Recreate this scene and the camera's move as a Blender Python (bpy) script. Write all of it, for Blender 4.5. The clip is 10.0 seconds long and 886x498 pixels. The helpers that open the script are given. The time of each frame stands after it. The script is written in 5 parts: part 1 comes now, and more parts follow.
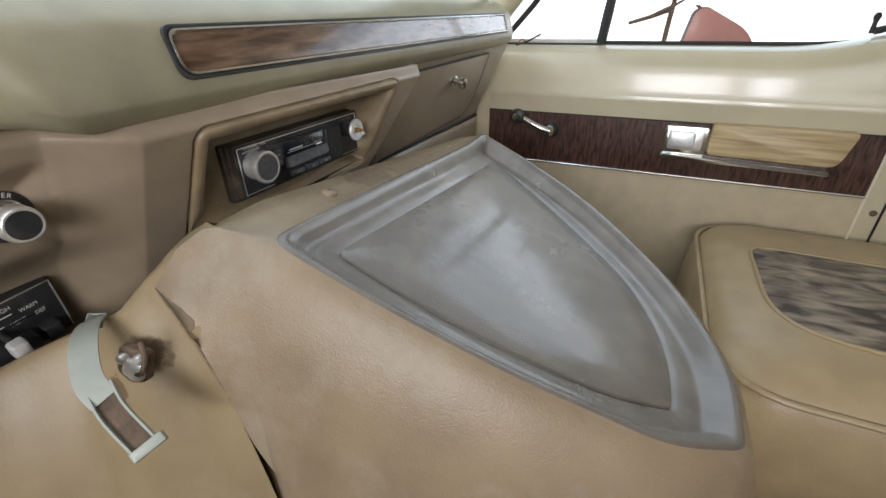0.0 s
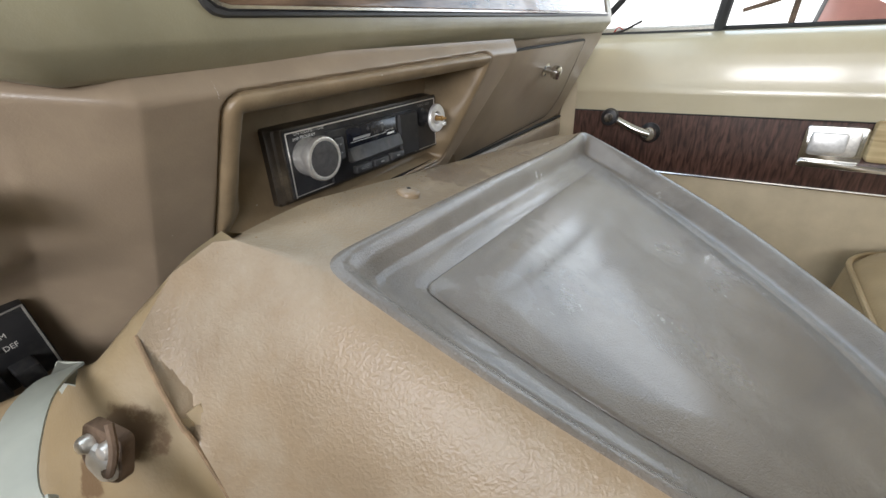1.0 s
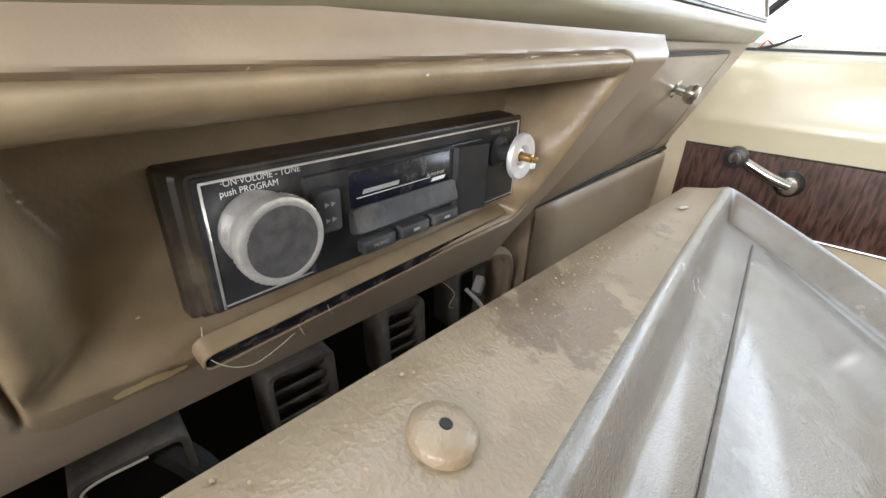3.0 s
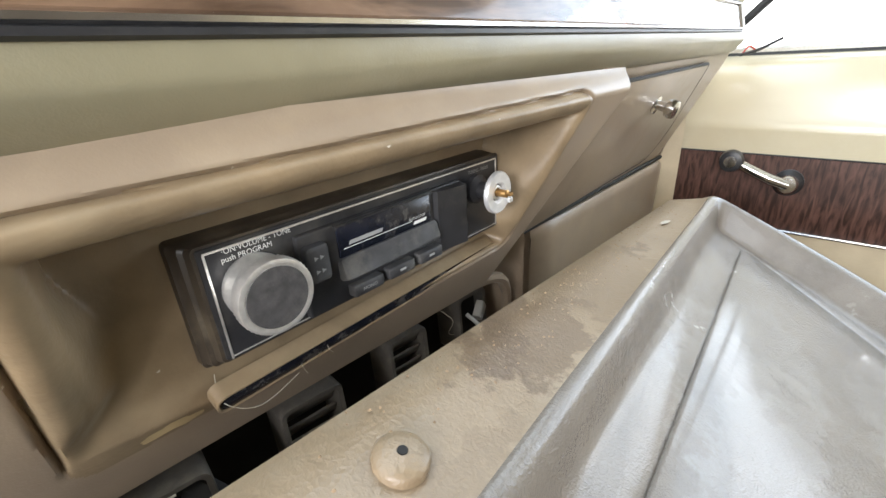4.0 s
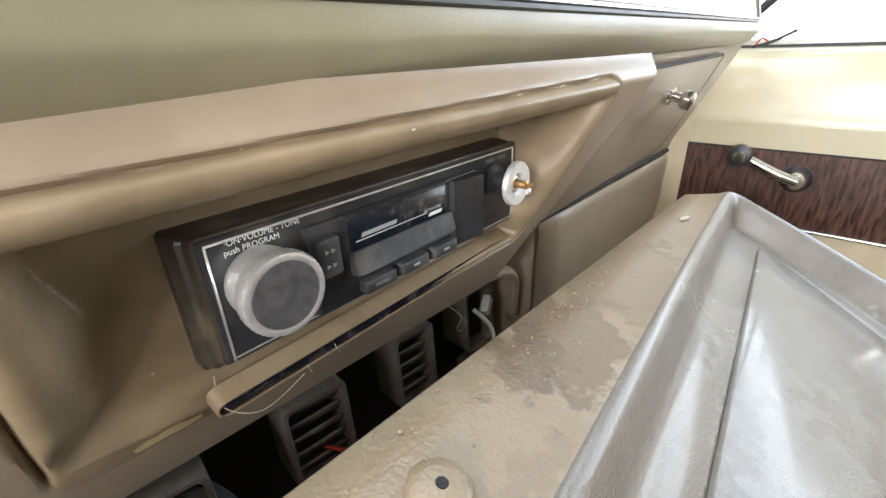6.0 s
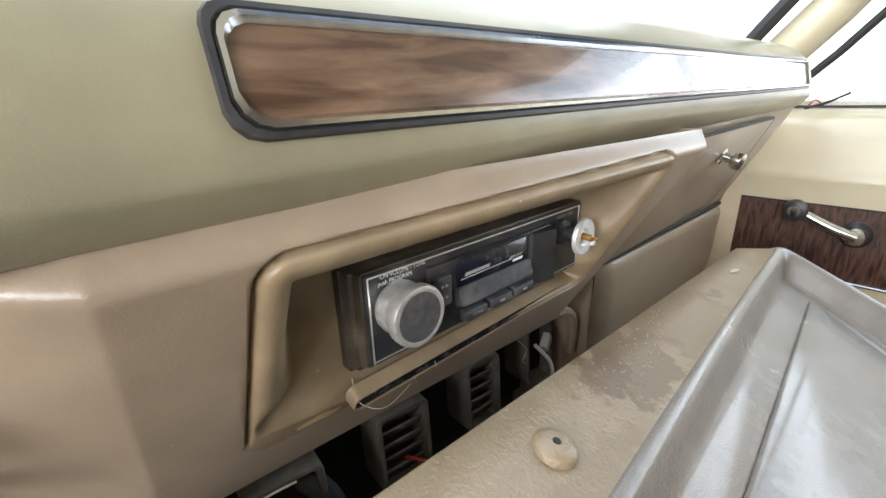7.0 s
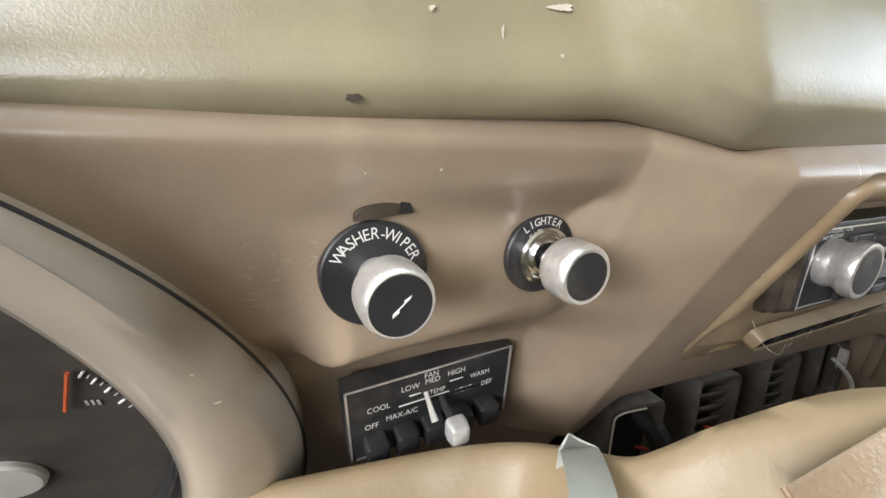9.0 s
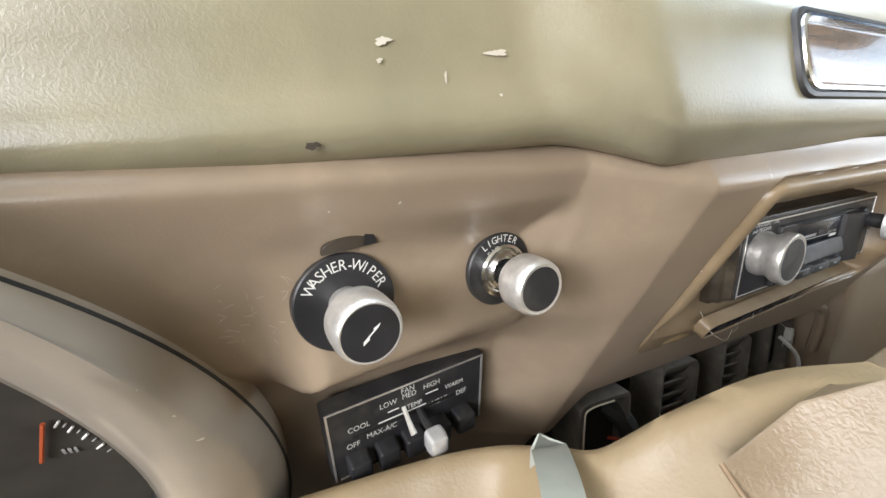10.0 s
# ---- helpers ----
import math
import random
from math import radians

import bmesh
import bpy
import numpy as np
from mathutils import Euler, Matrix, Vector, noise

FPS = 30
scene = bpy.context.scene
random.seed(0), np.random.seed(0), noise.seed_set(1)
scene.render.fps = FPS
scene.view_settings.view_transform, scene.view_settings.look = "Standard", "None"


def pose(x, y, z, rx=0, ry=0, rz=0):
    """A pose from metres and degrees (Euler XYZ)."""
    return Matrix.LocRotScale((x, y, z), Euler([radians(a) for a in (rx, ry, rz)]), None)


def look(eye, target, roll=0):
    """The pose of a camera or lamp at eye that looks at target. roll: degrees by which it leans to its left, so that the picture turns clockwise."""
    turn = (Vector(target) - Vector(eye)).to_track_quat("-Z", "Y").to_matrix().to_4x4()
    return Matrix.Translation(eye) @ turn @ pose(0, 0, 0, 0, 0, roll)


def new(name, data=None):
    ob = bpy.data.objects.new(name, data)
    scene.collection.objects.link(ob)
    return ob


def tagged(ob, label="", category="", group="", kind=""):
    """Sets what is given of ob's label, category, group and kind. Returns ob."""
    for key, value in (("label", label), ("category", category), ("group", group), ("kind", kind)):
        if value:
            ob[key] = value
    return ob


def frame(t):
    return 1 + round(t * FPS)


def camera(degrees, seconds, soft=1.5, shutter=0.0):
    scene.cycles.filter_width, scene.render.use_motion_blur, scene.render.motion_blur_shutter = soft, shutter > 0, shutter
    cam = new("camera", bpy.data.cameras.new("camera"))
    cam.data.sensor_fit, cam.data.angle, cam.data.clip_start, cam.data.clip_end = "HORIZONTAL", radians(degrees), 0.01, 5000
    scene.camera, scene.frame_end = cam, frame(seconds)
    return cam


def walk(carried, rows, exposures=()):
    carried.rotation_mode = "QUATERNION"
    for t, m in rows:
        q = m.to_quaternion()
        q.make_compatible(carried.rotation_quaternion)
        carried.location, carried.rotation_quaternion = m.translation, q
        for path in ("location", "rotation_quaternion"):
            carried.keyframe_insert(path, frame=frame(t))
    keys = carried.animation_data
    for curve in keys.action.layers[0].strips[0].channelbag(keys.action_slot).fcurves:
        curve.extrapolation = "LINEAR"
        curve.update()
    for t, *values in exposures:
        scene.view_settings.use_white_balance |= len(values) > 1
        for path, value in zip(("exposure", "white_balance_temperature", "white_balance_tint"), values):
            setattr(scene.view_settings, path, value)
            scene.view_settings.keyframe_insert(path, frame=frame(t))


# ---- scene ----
cam = camera(91.9, 10.0)
PATH = [
    (0, (0.1, 0.053, 1.043), (1.685, 0.809, 0.087), -1.0),
    (0.5, (0.111, 0.085, 1.033), (1.64, 0.916, 0.047), -0.1),
    (1, (0.176, 0.137, 0.996), (1.673, 1.119, 0.103), -2.6),
    (1.5, (0.207, 0.146, 0.985), (1.708, 1.148, 0.122), -1.6),
    (2, (0.294, 0.201, 1.004), (1.765, 1.24, 0.134), 1.5),
    (2.5, (0.327, 0.222, 0.978), (1.738, 1.321, 0.081), 2.7),
    (3, (0.312, 0.241, 0.984), (1.683, 1.398, 0.1), 2.2),
    (4.3, (0.313, 0.217, 1.001), (1.655, 1.465, 0.2), -4.6),
    (4.5, (0.316, 0.219, 0.999), (1.651, 1.46, 0.176), -4.8),
    (4.7, (0.316, 0.218, 0.999), (1.65, 1.445, 0.153), -4.4),
    (5, (0.319, 0.226, 0.997), (1.665, 1.411, 0.113), -3.3),
    (6.5, (0.308, 0.238, 0.996), (1.64, 1.505, 0.21), -1.4),
    (7, (0.266, 0.224, 1.017), (1.537, 1.615, 0.345), -1.8),
    (7.5, (0.194, 0.23, 1.02), (1.342, 1.76, 0.437), -0.3),
    (7.7, (0.171, 0.23, 1.023), (1.227, 1.826, 0.442), -0.3),
    (8, (0.139, 0.255, 0.999), (1.135, 1.884, 0.404), 1.8),
    (8.5, (0.113, 0.261, 0.988), (0.98, 1.957, 0.379), 2.8),
    (9, (0.099, 0.263, 0.991), (0.91, 1.992, 0.397), 2.2),
    (9.2, (0.093, 0.259, 0.992), (0.897, 1.996, 0.411), 1.9),
    (9.5, (0.09, 0.259, 0.991), (0.896, 1.992, 0.402), 1.2),
    (10, (0.098, 0.254, 1.0), (1.029, 1.932, 0.436), -0.9),
]
EXPOSE = [(0.0, -0.6), (0.5, -0.55), (1.0, -0.3), (1.5, -0.25), (2.0, 0.1), (2.5, 0.15), (3.0, 0.5), (4.5, 0.6), (5.5, 0.62), (6.5, 0.58), (7.1, 0.22), (7.5, -0.2), (8.0, 0.0), (8.5, 0.2), (9.5, 0.3), (10.0, 0.3)]
walk(cam, [(t, look(eye, target, roll)) for t, eye, target, roll in PATH], exposures=EXPOSE)

# ---- light: sky, glowing backdrop, added area lamps at windscreen, side windows and driver-side windows ----
world = bpy.data.worlds.new("sky")
scene.world = world
world.use_nodes = True
wn = world.node_tree
sky = wn.nodes.new("ShaderNodeTexSky")
sky.sky_type = "NISHITA"
sky.sun_disc = False
sky.sun_elevation = radians(48)
sky.sun_rotation = radians(250)
wn.nodes["Background"].inputs["Strength"].default_value = 0.06
wn.links.new(sky.outputs["Color"], wn.nodes["Background"].inputs["Color"])


def sky_lamp(name, eye, target, w, h, power, colour):
    data = bpy.data.lights.new(name, "AREA")
    data.shape, data.size, data.size_y, data.energy, data.color = "RECTANGLE", w, h, power, colour
    ob = new(name, data)
    ob.matrix_world = look(eye, target)
    return ob


sun_data = bpy.data.lights.new("sun", "SUN")
sun_data.energy, sun_data.angle, sun_data.color = 0.5, radians(12), (1.0, 0.95, 0.86)
sun = new("sun", sun_data)
sun.matrix_world = look((-4, -1.4, 5.2), (0.3, 0.3, 0.9))
sky_lamp("driver_window_skylight", (-0.77, -0.07, 1.25), (0.5, 0.0, 1.0), 0.46, 0.30, 11.0, (0.95, 0.95, 1.0))
sky_lamp("quarter_window_skylight", (-0.77, -0.49, 1.25), (0.5, -0.1, 1.0), 0.14, 0.30, 4.5, (0.91, 0.93, 1.0))
# added fill lamp at the left rear, brightens the dash face
sky_lamp("side_fill", (-0.77, -0.86, 1.30), (0.5, 0.3, 0.9), 0.36, 0.36, 1.5, (0.95, 0.98, 1.0))
sky_lamp("windscreen_skylight", (0.45, 0.42, 1.36), (0.45, 0.05, 0.85), 1.25, 0.42, 5.5, (0.78, 0.90, 1.0))
sky_lamp("passenger_skylight", (1.32, -0.1, 1.25), (0.4, 0.1, 0.85), 0.7, 0.42, 3.8, (0.68, 0.83, 1.0))

# ---- materials ----
def material(name, colour, rough=0.5, metal=0.0, vary=0.15, scale=40.0, bump=0.0, bump_scale=300.0, dust=None, dust_amount=0.0,
             dust_scale=18.0, coat=0.0, island=False):
    """A worn surface: tone drift, fine grain, relief, and optional patchy dust."""
    m = bpy.data.materials.new(name)
    m.use_nodes = True
    nt = m.node_tree
    b = nt.nodes["Principled BSDF"]
    b.inputs["Roughness"].default_value = rough
    b.inputs["Metallic"].default_value = metal
    b.inputs["Coat Weight"].default_value = coat
    b.inputs["Coat Roughness"].default_value = 0.12
    tc = nt.nodes.new("ShaderNodeNewGeometry")
    n1 = nt.nodes.new("ShaderNodeTexNoise")
    n1.inputs["Scale"].default_value, n1.inputs["Detail"].default_value = scale, 6
    nt.links.new(tc.outputs["Position"], n1.inputs["Vector"])
    ramp = nt.nodes.new("ShaderNodeMapRange")
    ramp.inputs["From Min"].default_value, ramp.inputs["From Max"].default_value = 0.3, 0.7
    ramp.inputs["To Min"].default_value, ramp.inputs["To Max"].default_value = 1 - vary, 1 + vary
    nt.links.new(n1.outputs["Fac"], ramp.inputs["Value"])
    mix = nt.nodes.new("ShaderNodeMix")
    mix.data_type, mix.blend_type = "RGBA", "MULTIPLY"
    mix.inputs["Factor"].default_value = 1.0
    mix.inputs["A"].default_value = (*colour, 1)
    nt.links.new(ramp.outputs["Result"], mix.inputs["B"])
    out = mix.outputs["Result"]
    if dust:
        n2 = nt.nodes.new("ShaderNodeTexNoise")
        n2.inputs["Scale"].default_value, n2.inputs["Detail"].default_value, n2.inputs["Roughness"].default_value = dust_scale, 9, 0.7
        nt.links.new(tc.outputs["Position"], n2.inputs["Vector"])
        r2 = nt.nodes.new("ShaderNodeMapRange")
        r2.inputs["From Min"].default_value, r2.inputs["From Max"].default_value = 0.5, 0.68
        r2.inputs["To Max"].default_value = dust_amount
        nt.links.new(n2.outputs["Fac"], r2.inputs["Value"])
        mx = nt.nodes.new("ShaderNodeMix")
        mx.data_type = "RGBA"
        mx.inputs["B"].default_value = (*dust, 1)
        nt.links.new(out, mx.inputs["A"])
        nt.links.new(r2.outputs["Result"], mx.inputs["Factor"])
        out = mx.outputs["Result"]
        rr = nt.nodes.new("ShaderNodeMapRange")
        rr.inputs["To Min"].default_value, rr.inputs["To Max"].default_value = rough, min(1, rough + 0.35)
        nt.links.new(r2.outputs["Result"], rr.inputs["Value"])
        nt.links.new(rr.outputs["Result"], b.inputs["Roughness"])
    nt.links.new(out, b.inputs["Base Color"])
    if bump:
        v = nt.nodes.new("ShaderNodeTexVoronoi")
        v.inputs["Scale"].default_value = bump_scale
        nz = nt.nodes.new("ShaderNodeTexNoise")
        nz.inputs["Scale"].default_value, nz.inputs["Detail"].default_value = bump_scale * 0.5, 4
        nt.links.new(tc.outputs["Position"], nz.inputs["Vector"])
        warp = nt.nodes.new("ShaderNodeMix")
        warp.data_type = "VECTOR"
        warp.inputs["Factor"].default_value = 0.004
        nt.links.new(tc.outputs["Position"], warp.inputs["A"])
        nt.links.new(nz.outputs["Color"], warp.inputs["B"])
        nt.links.new(warp.outputs["Result"], v.inputs["Vector"])
        add = nt.nodes.new("ShaderNodeMath")
        add.operation = "ADD"
        nt.links.new(v.outputs["Distance"], add.inputs[0])
        nt.links.new(nz.outputs["Fac"], add.inputs[1])
        bp = nt.nodes.new("ShaderNodeBump")
        bp.inputs["Strength"].default_value, bp.inputs["Distance"].default_value = bump, 0.0006
        nt.links.new(add.outputs["Value"], bp.inputs["Height"])
        nt.links.new(bp.outputs["Normal"], b.inputs["Normal"])
    return m


def grained(name, dark, light, direction, scale, rough, coat=0.0):
    """Printed wood grain, or woven stripes, running along a direction."""
    m = bpy.data.materials.new(name)
    m.use_nodes = True
    nt = m.node_tree
    b = nt.nodes["Principled BSDF"]
    b.inputs["Roughness"].default_value = rough
    b.inputs["Coat Weight"].default_value = coat
    geo = nt.nodes.new("ShaderNodeNewGeometry")
    mp = nt.nodes.new("ShaderNodeMapping")
    mp.inputs["Scale"].default_value = direction
    nt.links.new(geo.outputs["Position"], mp.inputs["Vector"])
    n = nt.nodes.new("ShaderNodeTexNoise")
    n.inputs["Scale"].default_value, n.inputs["Detail"].default_value, n.inputs["Distortion"].default_value = scale, 7, 0.6
    nt.links.new(mp.outputs["Vector"], n.inputs["Vector"])
    r = nt.nodes.new("ShaderNodeValToRGB")
    r.color_ramp.elements[0].position, r.color_ramp.elements[0].color = 0.36, (*dark, 1)
    r.color_ramp.elements[1].position, r.color_ramp.elements[1].color = 0.66, (*light, 1)
    nt.links.new(n.outputs["Fac"], r.inputs["Fac"])
    n2 = nt.nodes.new("ShaderNodeTexNoise")
    n2.inputs["Scale"].default_value, n2.inputs["Detail"].default_value = 9, 4
    nt.links.new(geo.outputs["Position"], n2.inputs["Vector"])
    mix = nt.nodes.new("ShaderNodeMix")
    mix.data_type, mix.blend_type = "RGBA", "OVERLAY"
    mix.inputs["Factor"].default_value = 0.35
    nt.links.new(r.outputs["Color"], mix.inputs["A"])
    nt.links.new(n2.outputs["Fac"], mix.inputs["B"])
    nt.links.new(mix.outputs["Result"], b.inputs["Base Color"])
    bp = nt.nodes.new("ShaderNodeBump")
    bp.inputs["Strength"].default_value, bp.inputs["Distance"].default_value = 0.3, 0.0005
    nt.links.new(n.outputs["Fac"], bp.inputs["Height"])
    nt.links.new(bp.outputs["Normal"], b.inputs["Normal"])
    return m


def glowing(name, colour, strength):
    m = bpy.data.materials.new(name)
    m.use_nodes = True
    b = m.node_tree.nodes["Principled BSDF"]
    b.inputs["Base Color"].default_value = (*colour, 1)
    b.inputs["Emission Color"].default_value = (*colour, 1)
    b.inputs["Emission Strength"].default_value = strength
    return m


def clear(name, rough=0.02):
    m = bpy.data.materials.new(name)
    m.use_nodes = True
    b = m.node_tree.nodes["Principled BSDF"]
    b.inputs["Transmission Weight"].default_value = 1.0
    b.inputs["Roughness"].default_value = rough
    b.inputs["IOR"].default_value = 1.15
    return m


def blotch(mat, spots, colour, amount, ragged=0.012):
    """Adds patches of another colour with ragged edges to a material, each given by its middle, its reach and its
    stretch.
    """
    nt = mat.node_tree
    b = nt.nodes["Principled BSDF"]
    base = b.inputs["Base Color"].links[0].from_socket
    geo = nt.nodes.new("ShaderNodeNewGeometry")
    nz = nt.nodes.new("ShaderNodeTexNoise")
    nz.inputs["Scale"].default_value, nz.inputs["Detail"].default_value, nz.inputs["Roughness"].default_value = 70, 8, 0.65
    nt.links.new(geo.outputs["Position"], nz.inputs["Vector"])
    for at, reach, stretch in spots:
        mp = nt.nodes.new("ShaderNodeVectorMath")
        mp.operation = "SUBTRACT"
        mp.inputs[1].default_value = at
        nt.links.new(geo.outputs["Position"], mp.inputs[0])
        sc = nt.nodes.new("ShaderNodeVectorMath")
        sc.operation = "MULTIPLY"
        sc.inputs[1].default_value = stretch
        nt.links.new(mp.outputs["Vector"], sc.inputs[0])
        ln = nt.nodes.new("ShaderNodeVectorMath")
        ln.operation = "LENGTH"
        nt.links.new(sc.outputs["Vector"], ln.inputs[0])
        ad = nt.nodes.new("ShaderNodeMath")
        ad.operation = "MULTIPLY_ADD"
        ad.inputs[1].default_value = ragged * 4
        nt.links.new(nz.outputs["Fac"], ad.inputs[0])
        nt.links.new(ln.outputs["Value"], ad.inputs[2])
        mr = nt.nodes.new("ShaderNodeMapRange")
        mr.inputs["From Min"].default_value, mr.inputs["From Max"].default_value = reach + ragged * 2 + 0.0016, reach + ragged * 2 - 0.0016
        mr.inputs["To Max"].default_value = amount
        nt.links.new(ad.outputs["Value"], mr.inputs["Value"])
        mx = nt.nodes.new("ShaderNodeMix")
        mx.data_type = "RGBA"
        mx.inputs["B"].default_value = (*colour, 1)
        nt.links.new(base, mx.inputs["A"])
        nt.links.new(mr.outputs["Result"], mx.inputs["Factor"])
        base = mx.outputs["Result"]
    nt.links.new(base, b.inputs["Base Color"])


PAD = material("pad_vinyl", (0.285, 0.255, 0.165), 0.30, vary=0.12, scale=25, bump=0.09, bump_scale=1000, dust=(0.38, 0.35, 0.26), dust_amount=0.25)
PANEL = material("panel_paint", (0.30, 0.232, 0.165), 0.30, vary=0.08, scale=30, bump=0.08, bump_scale=900, dust=(0.38, 0.30, 0.20), dust_amount=0.3, dust_scale=30)
BEZEL = material("bezel_paint", (0.255, 0.187, 0.112), 0.36, vary=0.20, scale=45, bump=0.12, bump_scale=500, dust=(0.34, 0.27, 0.17), dust_amount=0.35)
COVER = material("cover_vinyl", (0.275, 0.203, 0.128), 0.36, vary=0.14, scale=18, bump=0.30, bump_scale=700, dust=(0.42, 0.37, 0.29), dust_amount=0.4, dust_scale=14)
# same vinyl as COVER, toned greyer and darker for light on the top
TRAY = material("cover_vinyl_top_tone", (0.170, 0.145, 0.120), 0.22, vary=0.16, scale=22, bump=0.45, bump_scale=950, dust=(0.34, 0.31, 0.27), dust_amount=0.22, dust_scale=12, coat=0.45)
COWL = material("cowl_paint", (0.32, 0.24, 0.138), 0.42, vary=0.16, scale=14, bump=0.15, bump_scale=500, dust=(0.40, 0.33, 0.23), dust_amount=0.5, dust_scale=9)
CREAM = material("cream_paint", (0.56, 0.49, 0.335), 0.30, vary=0.06, scale=10, dust=(0.62, 0.56, 0.42), dust_amount=0.3, coat=0.7)
TRIM_TAN = material("door_trim", (0.52, 0.43, 0.29), 0.45, vary=0.08, scale=30, bump=0.25, bump_scale=350)
ARM_TAN = grained("armrest_vinyl", (0.38, 0.27, 0.13), (0.62, 0.48, 0.27), (0.5, 0.5, 9), 14, 0.45)
WOOD_DOOR = grained("door_woodgrain", (0.030, 0.014, 0.010), (0.12, 0.060, 0.045), (1, 3.2, 0.55), 60, 0.34)
WOOD_DASH = grained("dash_woodgrain", (0.07, 0.038, 0.022), (0.22, 0.135, 0.085), (0.5, 2.5, 3.0), 45, 0.24, coat=0.4)
CHROME = material("chrome", (0.75, 0.75, 0.74), 0.16, 1.0, vary=0.1, scale=200)
SLEEVE = material("brown_black_sleeve", (0.045, 0.035, 0.025), 0.4, vary=0.25, scale=60, dust=(0.2, 0.16, 0.1), dust_amount=0.4, dust_scale=40)
SATIN = material("satin_aluminium", (0.86, 0.84, 0.80), 0.33, 0.75, vary=0.12, scale=250, bump=0.15, bump_scale=900)
WHITE_METAL = material("zinc_plate", (0.80, 0.80, 0.79), 0.4, 0.55, vary=0.12, scale=180)
BLACK = material("black_plastic", (0.024, 0.024, 0.026), 0.38, vary=0.3, scale=60, dust=(0.12, 0.11, 0.09), dust_amount=0.35, dust_scale=40)
BLACK_DUSTY = material("dusty_black", (0.045, 0.045, 0.048), 0.48, vary=0.35, scale=120, dust=(0.16, 0.15, 0.13), dust_amount=0.55, dust_scale=55)
KNOB_CAP = material("scuffed_grey_cap", (0.065, 0.062, 0.062), 0.42, vary=0.35, scale=220, bump=0.15, bump_scale=900, dust=(0.16, 0.15, 0.14), dust_amount=0.4, dust_scale=130)
NAVY = material("dark_blue_glass", (0.010, 0.012, 0.020), 0.22, vary=0.3, scale=50, dust=(0.2, 0.18, 0.14), dust_amount=0.4, dust_scale=90)
RUBBER = material("black_rubber", (0.02, 0.02, 0.02), 0.6, vary=0.2)
# near-black for unlit depths, holes and slots: shade put into the colour
DEEP_SHADE = material("deep_shade", (0.012, 0.011, 0.010), 0.8, vary=0.3)
VENT = material("vent_plastic", (0.10, 0.09, 0.075), 0.5, vary=0.2, scale=70, dust=(0.22, 0.19, 0.15), dust_amount=0.6, dust_scale=60)
PRINT = material("white_print", (0.78, 0.78, 0.74), 0.5, vary=0.05)
FADED = material("faded_print", (0.33, 0.33, 0.32), 0.6, vary=0.1)
SEAT = material("seat_vinyl", (0.40, 0.295, 0.165), 0.4, vary=0.1, scale=18, bump=0.35, bump_scale=260)
WEAVE = grained("woven_stripe", (0.06, 0.045, 0.035), (0.34, 0.27, 0.19), (1.0, 0.35, 4.0), 45, 0.8)
GREYWHITE = material("strap_paint", (0.38, 0.40, 0.35), 0.42, vary=0.1, scale=60)
RUST = material("rust", (0.13, 0.085, 0.055), 0.75, vary=0.4, scale=90, bump=0.4, bump_scale=500)
BRASS = material("brass_shaft", (0.50, 0.30, 0.12), 0.35, 0.9, vary=0.15)
ORANGE = material("orange_needle", (0.45, 0.09, 0.03), 0.5, vary=0.05)
GAUGE = material("gauge_face", (0.05, 0.045, 0.038), 0.5, vary=0.2, scale=60)
GREY = material("grey_hub", (0.42, 0.41, 0.38), 0.5, vary=0.08)
# colour of the surroundings reflected in the mirror, painted on
REDBARN = material("mirrored_red_brown", (0.42, 0.20, 0.17), 0.35, vary=0.2, scale=12)
CARPET = material("floor_mat", (0.10, 0.08, 0.06), 0.9, vary=0.3, scale=60, bump=0.5, bump_scale=400)
# emission for the backdrop only; also lights the cab
BACKDROP_GLOW = glowing("backdrop_glow", (1.0, 1.0, 1.0), 1.6)
GROUND = material("pale_ground", (0.62, 0.60, 0.55), 0.9, vary=0.15, scale=3)
LINER = material("headliner", (0.62, 0.58, 0.48), 0.8, vary=0.08, scale=30)
GLASS = clear("lens_glass")
STAIN = material("brown_stain", (0.25, 0.17, 0.10), 0.7, vary=0.35, scale=160)
# dark tone for the unseen rear wall, to cut bounced light
BOUNCE_CUT = material("bounce_cut", (0.16, 0.13, 0.10), 0.7, vary=0.1, scale=20)
# panel paint with more gloss; base lightened to carry the window's sheen
HOOD = material("hood_paint_sheen", (0.39, 0.34, 0.275), 0.36, vary=0.08, scale=30, bump=0.06, bump_scale=900, dust=(0.42, 0.35, 0.25), dust_amount=0.25, dust_scale=30, coat=0.9)
PALE = material("pale_mark", (0.58, 0.53, 0.44), 0.6, vary=0.1)
WHISKER = material("pale_fibre", (0.6, 0.54, 0.42), 0.6)
RED_WIRE = material("red_wire", (0.45, 0.05, 0.03), 0.45)
TAN_WEAR = material("worn_tan", (0.50, 0.38, 0.20), 0.4, vary=0.15, scale=80)
blotch(COVER, [((0.430, 0.281, 0.913), 0.020, (0.62, 1.0, 1.0)), ((0.405, 0.285, 0.917), 0.012, (0.7, 1.0, 1.0)), ((0.56, 0.29, 0.895), 0.006, (0.5, 1.0, 1.0))], (0.125, 0.082, 0.048), 0.70)
blotch(COVER, [((0.50, 0.285, 0.905), 0.022, (0.35, 1.0, 1.0)), ((0.36, 0.262, 0.92), 0.012, (0.5, 1.0, 1.0))], (0.19, 0.135, 0.082), 0.55)
